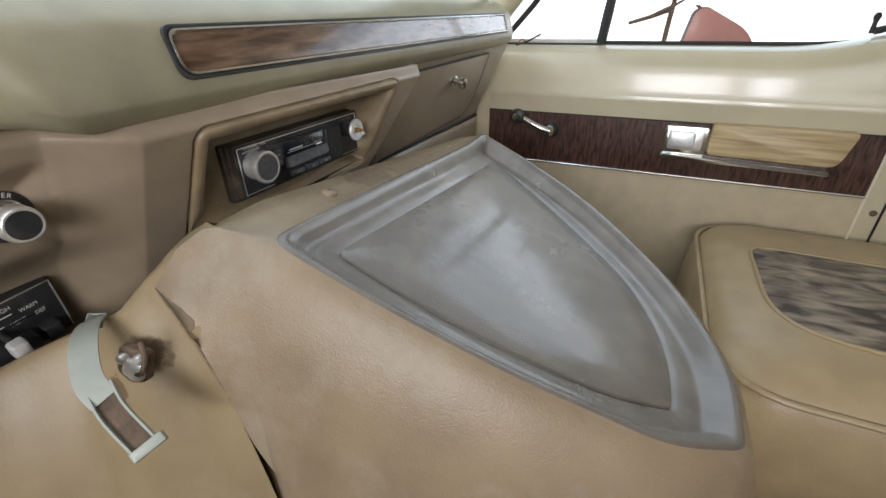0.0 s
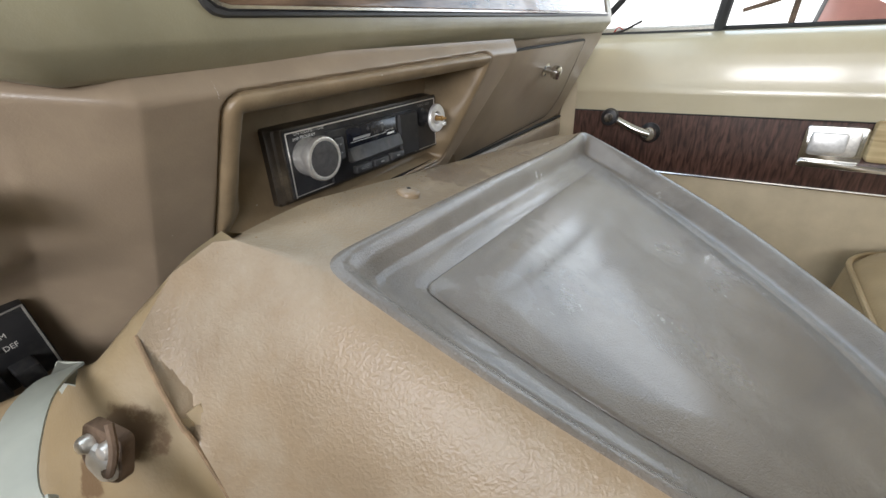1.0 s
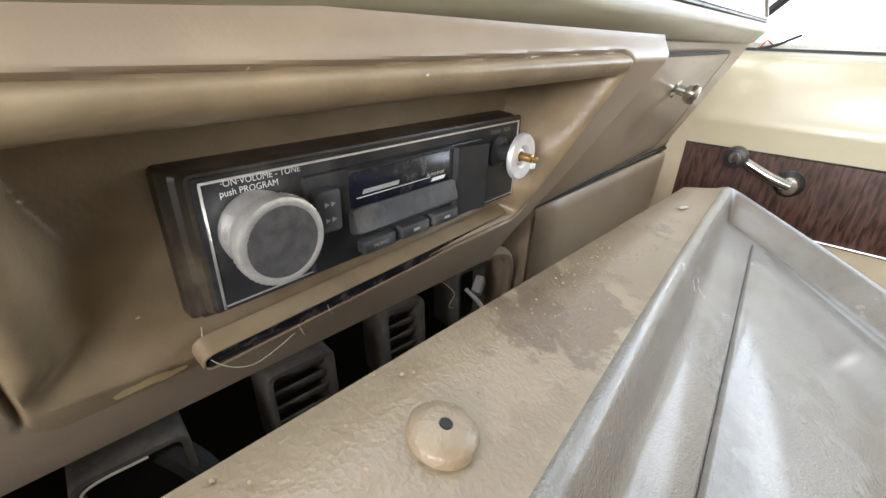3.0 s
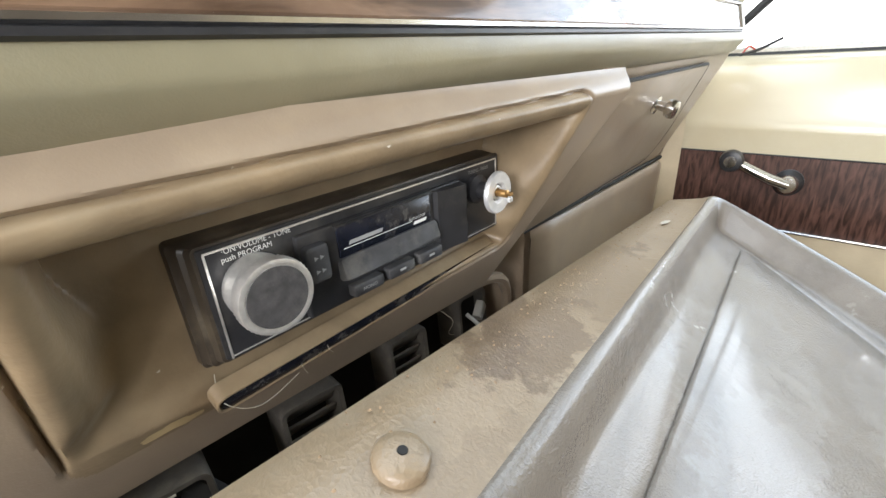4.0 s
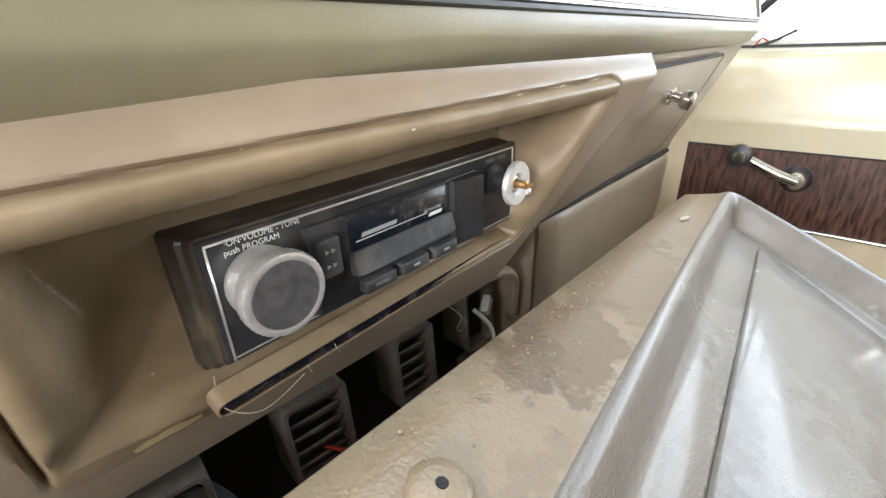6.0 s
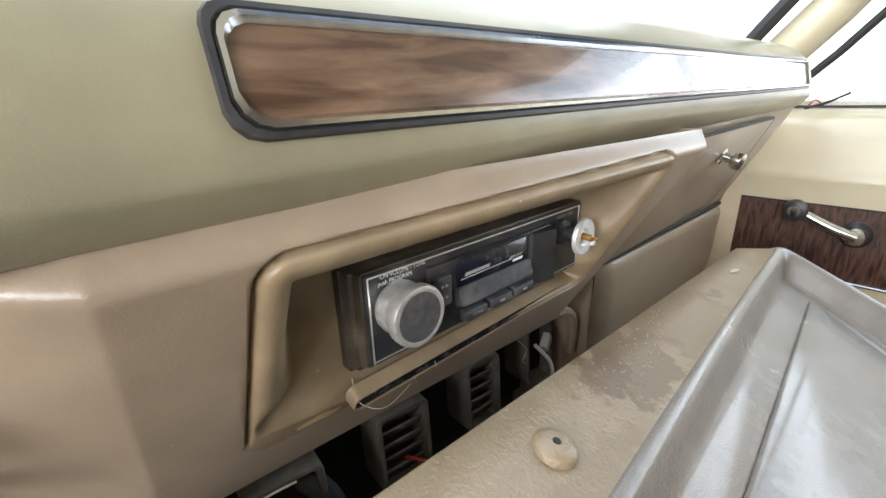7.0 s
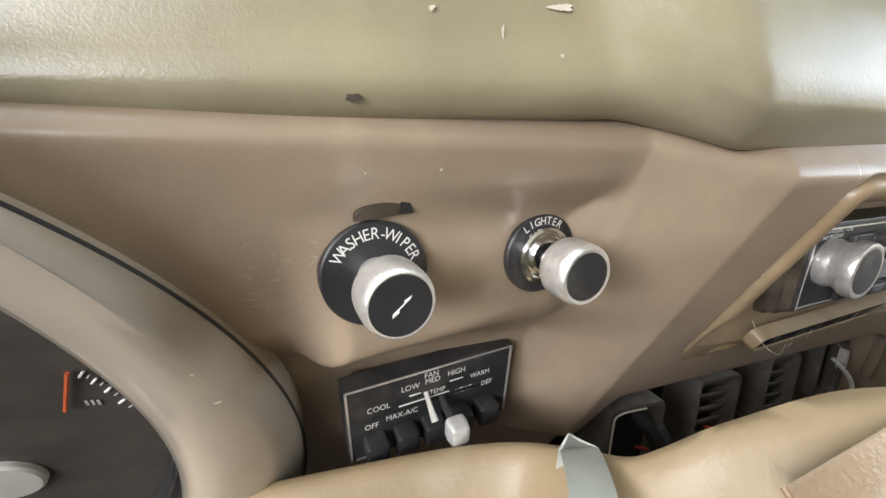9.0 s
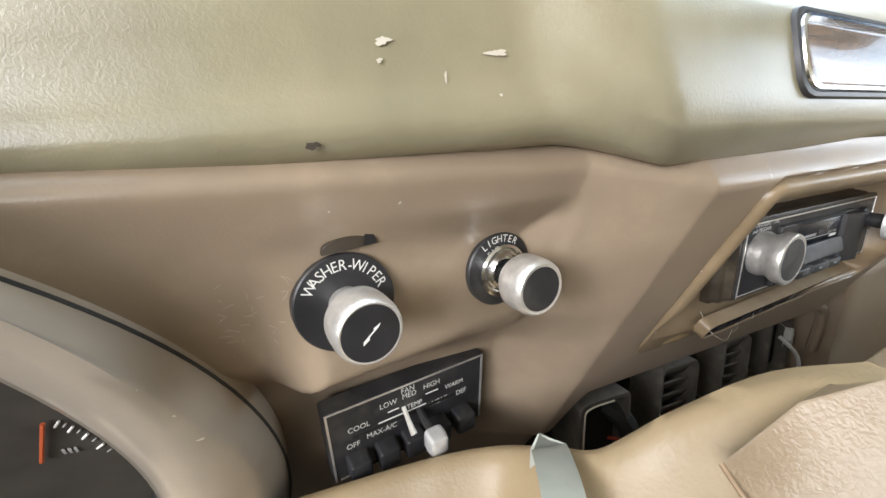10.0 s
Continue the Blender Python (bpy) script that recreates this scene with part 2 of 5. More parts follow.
blotch(TRAY, [((0.380, 0.223, 0.887), 0.0030, (0.8, 1.0, 1.0)), ((0.449, 0.189, 0.862), 0.0026, (0.8, 1.0, 1.0)), ((0.66, 0.235, 0.857), 0.0045, (1.6, 0.7, 0.8)), ((0.60, 0.19, 0.845), 0.006, (0.6, 1.2, 1.0))], (0.17, 0.13, 0.095), 0.6, 0.002)
# pale smears on the tray: dust, and sheen put into the colour
blotch(TRAY, [((0.335, 0.205, 0.889), 0.013, (0.8, 1.0, 1.0)), ((0.44, 0.21, 0.872), 0.02, (0.35, 0.9, 1.0)), ((0.52, 0.22, 0.87), 0.03, (0.3, 1.0, 1.0)), ((0.55, 0.16, 0.84), 0.02, (0.4, 0.8, 1.0))], (0.34, 0.325, 0.31), 0.14, 0.010)
blotch(COWL, [((0.203, 0.316, 0.854), 0.016, (1.0, 1.0, 1.0)), ((0.196, 0.343, 0.824), 0.010, (1.0, 1.4, 0.8)), ((0.193, 0.288, 0.806), 0.012, (1, 1, 0.6))], (0.13, 0.07, 0.035), 0.75, 0.006)

# ---- mesh helpers ----
V = Vector


def place(name, at, label, category, group="", kind=""):
    ob = new(name)
    ob.location = at
    ob.empty_display_size = 0.02
    return tagged(ob, label, category, group, kind)


def link_mesh(name, bm, mat, smooth=True, sharp=40):
    bmesh.ops.recalc_face_normals(bm, faces=bm.faces)
    me = bpy.data.meshes.new(name)
    bm.to_mesh(me)
    bm.free()
    me.materials.append(mat)
    if smooth:
        me.shade_smooth()
        me.set_sharp_from_angle(angle=radians(sharp))
    return new(name, me)


def part(name, bm, mat, parent, label="", smooth=True, sharp=40):
    ob = link_mesh(name, bm, mat, smooth, sharp)
    ob.parent = parent
    if parent.type == "EMPTY":
        ob.matrix_parent_inverse = Matrix.Translation(parent.location).inverted()
    return tagged(ob, label)


def setting(name, bm, mat, label, category, smooth=True, sharp=40):
    return tagged(link_mesh(name, bm, mat, smooth, sharp), label, category, kind="structure")


def basis(origin, right, out):
    """Frame with x to the right, y up in the face and z out of the face."""
    z = V(out).normalized()
    x = V(right)
    x = (x - z * x.dot(z)).normalized()
    y = z.cross(x)
    m = Matrix((x, y, z)).transposed().to_4x4()
    m.translation = V(origin)
    return m


def loft(rings, closed=True, cap0=False, cap1=False, bm=None):
    bm = bm or bmesh.new()
    rows = [[bm.verts.new(p) for p in r] for r in rings]
    n = len(rows[0])
    for a, b in zip(rows, rows[1:]):
        for i in range(n if closed else n - 1):
            j = (i + 1) % n
            bm.faces.new((a[i], a[j], b[j], b[i]))
    if cap0:
        bm.faces.new(rows[0])
    if cap1:
        bm.faces.new(rows[-1])
    return bm


def rounded(w, h, r, n=5):
    """Outline of a rounded rectangle centred on the origin."""
    pts = []
    for cx, cy, a0 in ((w / 2 - r, h / 2 - r, 0), (-w / 2 + r, h / 2 - r, 90), (-w / 2 + r, -h / 2 + r, 180), (w / 2 - r, -h / 2 + r, 270)):
        for k in range(n + 1):
            a = radians(a0 + 90 * k / n)
            pts.append((cx + r * math.cos(a), cy + r * math.sin(a)))
    return pts


def round_poly(corners, r, n=6):
    """A polygon with its corners rounded; r is one radius or one for each corner."""
    out = []
    k = len(corners)
    rs = r if isinstance(r, (list, tuple)) else [r] * k
    for i in range(k):
        p, a, b = (V(corners[j % k]).to_2d() for j in (i, i - 1, i + 1))
        ua, ub = (a - p).normalized(), (b - p).normalized()
        d = min(rs[i], 0.45 * (a - p).length, 0.45 * (b - p).length)
        p0, p1 = p + ua * d, p + ub * d
        for s in range(n + 1):
            t = s / n
            out.append(tuple((1 - t) ** 2 * p0 + 2 * t * (1 - t) * p + t * t * p1))
    return out


def slab(m, outline, z0, z1, edge=0.001, bm=None):
    """A plate: the outline in the frame m from depth z0 to z1, its outer edge rounded by edge."""
    cx = sum(p[0] for p in outline) / len(outline)
    cy = sum(p[1] for p in outline) / len(outline)

    def ring(inset, z):
        res = []
        for x, y in outline:
            d = math.hypot(x - cx, y - cy) or 1
            f = max(0.0, 1 - inset / d)
            res.append(m @ V((cx + (x - cx) * f, cy + (y - cy) * f, z)))
        return res
    return loft([ring(0, z0), ring(0, z1 - edge), ring(edge * 0.3, z1 - edge * 0.3), ring(edge, z1)], True, True, True, bm)


def turned(m, profile, seg=40, cap=True, bm=None, knurl=0.0, knurl_rows=()):
    """A turned piece about the frame's z: profile of (radius, height)."""
    rings = []
    for k, (r, z) in enumerate(profile):
        ring = []
        for i in range(seg):
            a = 2 * math.pi * i / seg
            rr = r - (knurl if (k in knurl_rows and i % 2) else 0)
            ring.append(m @ V((rr * math.cos(a), rr * math.sin(a), z)))
        rings.append(ring)
    return loft(rings, True, cap, cap, bm)


def tube(points, r, seg=8, bm=None, taper=None):
    pts = [p.translation.copy() if isinstance(p, Matrix) else V(p) for p in points]
    rings = []
    side = None
    for i, p in enumerate(pts):
        t = (pts[min(i + 1, len(pts) - 1)] - pts[max(i - 1, 0)]).normalized()
        if side is None:
            side = t.orthogonal().normalized()
        side = (side - t * side.dot(t)).normalized()
        up = t.cross(side)
        rr = r * (taper[i] if taper else 1)
        rings.append([p + rr * (math.cos(2 * math.pi * k / seg) * side + math.sin(2 * math.pi * k / seg) * up) for k in range(seg)])
    return loft(rings, True, True, True, bm)


def curve(points, n=8):
    """Smooth points through the given ones."""
    p = [V(q) for q in points]
    out = []
    for i in range(len(p) - 1):
        a, b, c, d = p[max(i - 1, 0)], p[i], p[i + 1], p[min(i + 2, len(p) - 1)]
        for k in range(n):
            t = k / n
            out.append(0.5 * (2 * b + (c - a) * t + (2 * a - 5 * b + 4 * c - d) * t * t + (3 * b - a - 3 * c + d) * t ** 3))
    return out + [p[-1]]


def box(m, w, h, z0, z1, edge=0.001, r=None, bm=None):
    return slab(m, rounded(w, h, r if r is not None else min(w, h) * 0.12, 3), z0, z1, edge, bm)


def sd_poly(px, pz, corners):
    """Signed distance to a polygon, negative inside (arrays)."""
    d = np.full(px.shape, 1e9)
    inside = np.zeros(px.shape, bool)
    k = len(corners)
    for i in range(k):
        (ax, ay), (bx, by) = corners[i], corners[(i + 1) % k]
        ex, ey = bx - ax, by - ay
        t = np.clip(((px - ax) * ex + (pz - ay) * ey) / (ex * ex + ey * ey), 0, 1)
        d = np.minimum(d, np.hypot(px - ax - t * ex, pz - ay - t * ey))
        cross = ((ay > pz) != (by > pz)) & (px < (bx - ax) * (pz - ay) / ((by - ay) or 1e-12) + ax)
        inside ^= cross
    return np.where(inside, -d, d)


def step(lo, hi, x):
    t = np.clip((x - lo) / (hi - lo), 0, 1)
    return t * t * (3 - 2 * t)


def sheet(grid, flip=False):
    """A mesh from a grid of points, shape (rows, columns, 3)."""
    bm = bmesh.new()
    rows = [[bm.verts.new(p) for p in row] for row in grid]
    for a, b in zip(rows, rows[1:]):
        for i in range(len(a) - 1):
            bm.faces.new((a[i], a[i + 1], b[i + 1], b[i]))
    return bm


def letters(text, m, height, mat, parent, arc=None, name="lettering", squeeze=1.0):
    """Printed words, 0.15 mm proud of the face m. arc: (radius, middle angle) sets them on a circle."""
    bm = bmesh.new()

    def glyphs(word, at):
        data = bpy.data.curves.new("t", "FONT")
        data.body, data.size, data.align_x = word, height * 1.4, "CENTER"
        data.resolution_u = 3
        ob = bpy.data.objects.new("t", data)
        scene.collection.objects.link(ob)
        bpy.context.view_layer.update()
        me = bpy.data.meshes.new_from_object(ob.evaluated_get(bpy.context.evaluated_depsgraph_get()))
        me.transform(at @ Matrix.Diagonal((squeeze, 1, 1, 1)))
        bm.from_mesh(me)
        bpy.data.objects.remove(ob)
        bpy.data.curves.remove(data)
        bpy.data.meshes.remove(me)
    if arc:
        radius, mid, pitch = arc
        for i, ch in enumerate(text):
            a = mid - (i - (len(text) - 1) / 2) * pitch
            glyphs(ch, m @ pose(radius * math.cos(radians(a)), radius * math.sin(radians(a)), 0.00015, 0, 0, a - 90))
    else:
        glyphs(text, m @ Matrix.Translation((0, 0, 0.00015)))
    me = bpy.data.meshes.new(name)
    bm.to_mesh(me)
    bm.free()
    me.materials.append(mat)
    ob = new(name, me)
    ob.parent = parent
    if parent.type == "EMPTY":
        ob.matrix_parent_inverse = Matrix.Translation(parent.location).inverted()
    return ob


def blot(m, rx, ry, seed, n=28, rough=0.35):
    """A thin irregular patch of dirt or a chip lying on a face."""
    rnd = random.Random(seed)
    ph = [rnd.uniform(0, 6.28) for _ in range(4)]
    bm = bmesh.new()
    vs = []
    for i in range(n):
        a = 2 * math.pi * i / n
        k = 1 + rough * (0.5 * math.sin(2 * a + ph[0]) + 0.35 * math.sin(3 * a + ph[1]) + 0.3 * math.sin(5 * a + ph[2]) + 0.2 * math.sin(9 * a + ph[3]))
        vs.append(bm.verts.new(m @ V((rx * k * math.cos(a), ry * k * math.sin(a), 0.0002))))
    bm.faces.new(vs)
    return bm

# ---- the van's shell: floor, door, pillars, roof, openings ----
DOOR_X = 1.10
bm = bmesh.new()
box(pose(0.2, -0.5, 0.0), 3.0, 2.6, -0.04, 0.0, 0.004, 0.05, bm)
setting("floor", bm, CARPET, "dark brown worn floor mat of the van", "floor")
bm = bmesh.new()
box(pose(0.0, 0.0, -0.6), 60, 60, -0.2, 0.0, 0.01, 1, bm)
setting("ground", bm, GROUND, "pale dry ground outside the van", "ground")
# added glowing cylinder stands in for the overexposed outside
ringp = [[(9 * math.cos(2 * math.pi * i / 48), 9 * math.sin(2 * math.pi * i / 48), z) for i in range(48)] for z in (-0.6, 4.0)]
setting("backdrop", loft(ringp), BACKDROP_GLOW, "white glowing backdrop for the overexposed outside", "backdrop")


# passenger door: upper painted part with the glossy crease, wood band, lower trim
def door_profile():
    return [(1.175, 0.985), (1.150, 0.982), (1.128, 0.975), (1.118, 0.965), (1.1125, 0.945), (1.1085, 0.915), (1.1055, 0.893), (1.103, 0.886),
            (1.1035, 0.880), (1.104, 0.870), (1.104, 0.848)]


door = place("passenger_door", (1.12, 0.0, 0.35), "cream painted van door with dark woodgrain band and chrome strip", "door")
ys = np.linspace(0.62, -0.385, 36)


def belt(y):
    return 0.03 * float(step(0.16, 0.42, -y)) ** 1.5


grid = [[(x, y, z + belt(y) * (1 if z > 0.93 else 0)) for y in ys] for x, z in door_profile()]
part("upper_panel", sheet(grid), CREAM, door, "glossy cream paint with a horizontal crease")
grid = [[(x, y, z) for y in ys] for x, z in ((1.104, 0.848), (1.1005, 0.846), (1.0995, 0.79), (1.0995, 0.737), (1.1005, 0.735))]
part("wood_band", sheet(grid), WOOD_DOOR, door, "dark brown printed woodgrain band")
grid = [[(x, y, z) for y in ys] for x, z in ((1.1005, 0.735), (1.102, 0.733), (1.100, 0.70), (1.097, 0.6), (1.099, 0.45), (1.11, 0.36), (1.16, 0.34))]
part("lower_panel", sheet(grid), TRIM_TAN, door, "tan vinyl lower trim")
part("chrome_strip", tube([(1.0985, y, 0.7365) for y in ys], 0.0028, 8), CHROME, door, "thin chrome strip")
part("upper_strip", tube([(1.1012, y, 0.8475) for y in ys], 0.0012, 6), BLACK, door)

# inside handle and armrest pull
hm = basis((1.0995, -0.058, 0.811), (0, -1, 0), (-1, 0, 0))
handle = part("handle_cup", slab(hm, rounded(0.084, 0.060, 0.008), 0.0, 0.006, 0.002), CHROME, door, "chrome door handle surround")
part("handle_recess", slab(hm @ pose(0.0, 0.004, 0), rounded(0.066, 0.042, 0.006), 0.0045, 0.0068, 0.0015), SATIN, handle)
part("handle_lever", slab(hm @ pose(-0.008, 0.004, 0), rounded(0.050, 0.032, 0.006), 0.006, 0.011, 0.003), WHITE_METAL, handle, "pale metal lever")
am = basis((1.0995, -0.216, 0.822), (0, -1, 0), (-1, 0, 0))
arm = part("armrest_pad", slab(am, round_poly([(-0.115, -0.032), (0.105, -0.036), (0.122, 0.030), (-0.115, 0.030)], [0.008, 0.02, 0.012, 0.008]), 0.0, 0.016, 0.006), ARM_TAN, door, "ribbed tan vinyl arm pad")
part("pull_strip", slab(basis((1.0995, -0.165, 0.777), (0, -1, -0.02), (-1, 0, 0)), rounded(0.30, 0.009, 0.004), 0.0, 0.012, 0.003), CHROME, door, "chrome lower edge of arm pad")

# window crank
crank = part("window_crank", turned(basis((1.0995, 0.227, 0.811), (0, 1, 0), (-1, 0, 0)), [(0.019, 0), (0.019, 0.004), (0.016, 0.007), (0.013, 0.014), (0.010, 0.016)]), BLACK, door, "chrome window crank with black knob")
part("crank_hub", turned(basis((1.0995, 0.227, 0.811), (0, 1, 0), (-1, 0, 0)), [(0.0135, 0.010), (0.0135, 0.018), (0.011, 0.022), (0.004, 0.023)]), CHROME, crank)
part("crank_arm", tube(curve([(1.082, 0.227, 0.811), (1.076, 0.25, 0.819), (1.074, 0.28, 0.832), (1.074, 0.301, 0.842)], 6), 0.0072, 10, taper=[1.15 - 0.3 * i / 18 for i in range(19)]), CHROME, crank)
part("crank_knob", turned(basis((1.078, 0.301, 0.842), (0, 1, 0), (-1, 0, 0)), [(0.010, 0), (0.0150, 0.004), (0.0165, 0.012), (0.0150, 0.02), (0.010, 0.022)]), BLACK, crank)
part("knob_cap", turned(basis((1.078, 0.301, 0.842), (0, 1, 0), (-1, 0, 0)), [(0.0090, 0.0215), (0.0082, 0.0235), (0.004, 0.0240)]), CHROME, crank)

door.scale.y, door.location.y = 0.96, 0.034

# window frame, vent post, glass
win = place("window_1", (1.17, 0.0, 0.97), "side window with black vent frame, bright haze outside", "window", kind="structure")
part("vent_sill", tube([(1.165, y, 0.981) for y in (0.42, 0.3, 0.22, 0.172)], 0.010, 8), RUBBER, win, "black rubber sill")
part("vent_post", tube([(1.165, 0.179, 0.972), (1.163, 0.165, 1.10), (1.160, 0.150, 1.40)], 0.010, 8), RUBBER, win, "black vent window post")
part("vent_channel", tube([(1.160, y, 0.990) for y in (0.38, 0.30, 0.24, 0.185)], 0.0045, 6), SATIN, win)
part("window_seal", tube([(1.168, y, 0.987 + belt(y)) for y in np.linspace(0.172, -0.26, 14)], 0.004, 6), RUBBER, win)
part("window_corner", tube(curve([(1.165, -0.27, 1.008), (1.165, -0.30, 1.02), (1.164, -0.318, 1.05), (1.162, -0.335, 1.12), (1.16, -0.36, 1.4)], 6), 0.006, 8), RUBBER, win)
part("lock_button", turned(pose(1.150, -0.262, 1.005), [(0.004, 0), (0.0035, 0.018), (0.006, 0.026), (0.003, 0.032)], 12), RUBBER, win)
part("vent_front_seal", tube([(1.163, 0.40, 0.985), (1.163, 0.33, 1.06), (1.163, 0.27, 1.135), (1.155, 0.05, 1.42)], 0.006, 8), RUBBER, win)
part("pane", sheet([[(1.167, y, z) for y in (0.40, 0.0, -0.33)] for z in (0.985, 1.2, 1.42)]), GLASS, win).visible_shadow = False

# pillar behind the door
bm = loft([[(1.105, -0.342 - d, z) for d in (0.0, 0.004, 0.06, 0.4)] + [(1.19, -0.75, z), (1.19, -0.335, z)] for z in (0.0, 0.5, 1.0, 1.5)], True, True, True)
setting("wall_pillar", bm, CREAM, "cream painted pillar behind the door", "pillar")
part("door_gap", tube([(1.1035, -0.3885, z) for z in (0.3, 0.6, 0.9, 1.02)], 0.0022, 6), RUBBER, door, "dark door gap")
screw = place("screw", (1.103, -0.36, 0.706), "small screw in the cream pillar", "screw")
part("screw_head", turned(basis((1.105, -0.36, 0.706), (0, 1, 0), (-1, 0, 0)), [(0.006, 0), (0.006, 0.002), (0.003, 0.004)], 16), RUST, screw)
# front post; unseen roof and far side, added to shape the light
bm = tube([(1.150, 0.475, 0.96), (1.150, 0.41, 1.045), (1.148, 0.345, 1.12), (1.135, 0.08, 1.50)], 0.030, 12)
setting("post_front", bm, CREAM, "cream windscreen post", "post")
bm = tube([(1.118, 0.505, 0.985), (1.118, 0.455, 1.055), (1.115, 0.385, 1.145), (1.10, 0.12, 1.50)], 0.011, 8)
setting("windscreen_seal", bm, RUBBER, "black windscreen rubber", "seal")
bm = bmesh.new()
box(pose(0.2, -0.93, 1.5), 2.3, 2.1, 0.0, 0.05, 0.01, 0.1, bm)
setting("ceiling", bm, LINER, "unseen pale headliner that keeps light to the openings", "ceiling")
# unseen wall closing the rear, dark so little light bounces forward
bm = bmesh.new()
box(pose(0.2, -1.95, 0.75, 90, 0, 0), 2.2, 1.6, 0.0, 0.04, 0.01, 0.05, bm)
setting("wall_rear", bm, BOUNCE_CUT, "unseen dark brown rear wall that limits bounced light", "wall")
for k, (y0, y1, z0, z1) in enumerate(((-1.95, -1.35, 0.0, 1.5), (-1.35, 0.80, 0.0, 1.08), (0.42, 0.85, 0.0, 0.95))):
    bm = bmesh.new()
    box(basis((-0.80, (y0 + y1) / 2, (z0 + z1) / 2), (0, 1, 0), (1, 0, 0)), y1 - y0, z1 - z0, 0.0, 0.03, 0.004, 0.02, bm)
    setting("wall_driver_%d" % (k + 1), bm, CREAM, "unseen cream body side shaping light below the driver windows", "wall")
# unseen side wall added to close the cab
bm = bmesh.new()
box(basis((1.20, -1.2, 0.75), (0, 1, 0), (-1, 0, 0)), 0.9, 1.5, 0.0, 0.03, 0.004, 0.02, bm)
setting("wall_passenger", bm, CREAM, "unseen cream body side closing the cab behind the pillar", "wall")
# firewall coloured near-black: the shade behind the dash is painted in
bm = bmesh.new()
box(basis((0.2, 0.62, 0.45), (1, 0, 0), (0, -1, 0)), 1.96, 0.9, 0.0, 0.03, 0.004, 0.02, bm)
setting("wall_firewall", bm, DEEP_SHADE, "firewall behind the dash, blackened to stand for shade", "wall")

# ---- lower dash skin: driver side, slanted step, raised radio section, glove side ----
OPEN = [(0.313, 0.9645), (0.5480, 0.9700), (0.5335, 0.8900), (0.311, 0.8780)]   # cut-out, to be grown by 10 mm with round corners
BOSS = [(0.136, 0.963), (0.220, 0.965), (0.218, 0.925), (0.138, 0.915)]
RAISED = [(0.2, 1.02), (0.628, 1.02), (0.612, 0.986), (0.546, 0.84), (0.53, 0.80), (0.2, 0.80)]


def skin_y(x, z):
    dx, dz = (x + 0.0465) / 1.2, (z + 0.1966) / 1.2
    left = 1.2 * (0.369 + 0.45 * (0.982 - dz) + 0.12 * (0.17 - dx) + 0.011 * step(0.926, 0.902, dz)) - 0.0664
    right = 0.348 + 0.50 * (0.975 - z) - 0.06 * (np.minimum(x, 0.62) - 0.3)
    k = 0.7 * np.clip((x - 0.224) / 0.042, 0, 1) + 0.3 * step(0.216, 0.270, x)
    y = left * (1 - k) + right * k 
    right_low = 0.9735 + 0.008 * (np.minimum(x, 0.6) - 0.302)
    low = 0.982 + (right_low - 0.982) * k
    y = y + (0.022 - 0.006 * k) * step(low, low + 0.020 - 0.002 * k, z) * (1 - 0.9 * step(0.60, 0.66, x))
    boss = step(0.010, -0.008, sd_poly(dx, dz, BOSS))
    y = y * (1 - boss) + 0.3914 * boss
    raised = step(0.003, -0.003, sd_poly(x, z, RAISED))
    y = y - 0.007 * raised * k + 0.026 * (1 - raised) * step(0.50, 0.54, x)
    d = sd_poly(x, z, OPEN) - 0.010
    high = step(0.885, 0.905, z)
    lip = 0.002 + 0.0085 * high
    gap = np.exp(-((d - 0.0004) / 0.0011) ** 2) * step(0.872, 0.885, z)
    y = y + 0.0032 * gap
    bead = np.clip(1 - ((d + lip * 0.5) / (lip * 0.5)) ** 2, 0, 1) * high
    y = y - 0.0030 * bead
    ramp = 0.005 + 0.008 * step(0.950, 0.925, z) * high + 0.004 * (1 - high)
    hole = step(-lip + 0.0005, -lip - ramp, d)
    y = y * (1 - hole) + np.maximum(y, 0.388) * hole
    return y


def skin_mesh(x0, x1, nx, low, high, nz):
    xs = np.linspace(x0, x1, nx)
    v = np.linspace(0, 1, nz)
    lo, hi = low(xs), high(xs)
    z = lo[None, :] + (hi - lo)[None, :] * v[:, None]
    x = np.repeat(xs[None, :], nz, 0)
    return sheet(np.stack([x, skin_y(x, z), z], -1).tolist())


dash = place("dashboard", (0.4, 0.45, 0.8), "tan painted van dashboard with raised radio section", "dashboard")
bm = skin_mesh(-0.14, 0.30, 361, lambda x: 0.765 + 0.077 * step(0.262, 0.284, x), lambda x: 1.000 - 0.010 * step(0.20, 0.29, x), 104)
hole = [f for f in bm.faces if math.hypot(f.calc_center_median().x + 0.1412, (f.calc_center_median().z - 0.8596) * 1.1) < 0.203]
bmesh.ops.delete(bm, geom=hole, context="FACES")
part("driver_panel", bm, PANEL, dash, "tan painted panel with scratches")
ob = part("radio_panel", skin_mesh(0.30, 0.64, 341, lambda x: 0.842 + 0 * x, lambda x: 0.990 + 0 * x, 190), PANEL, dash, "tan painted panel with brown recessed radio opening")
ob.data.materials.append(BEZEL)
mid = np.array([tuple(f.center) for f in ob.data.polygons])
ob.data.polygons.foreach_set("material_index", (sd_poly(mid[:, 0], mid[:, 2], OPEN) < 0.0105).astype(np.int32))
part("glove_surround", skin_mesh(0.64, 1.046, 60, lambda x: 0.846 + 0 * x, lambda x: 0.992 + 0 * x, 40), PANEL, dash, "grey-tan panel round the glove box")

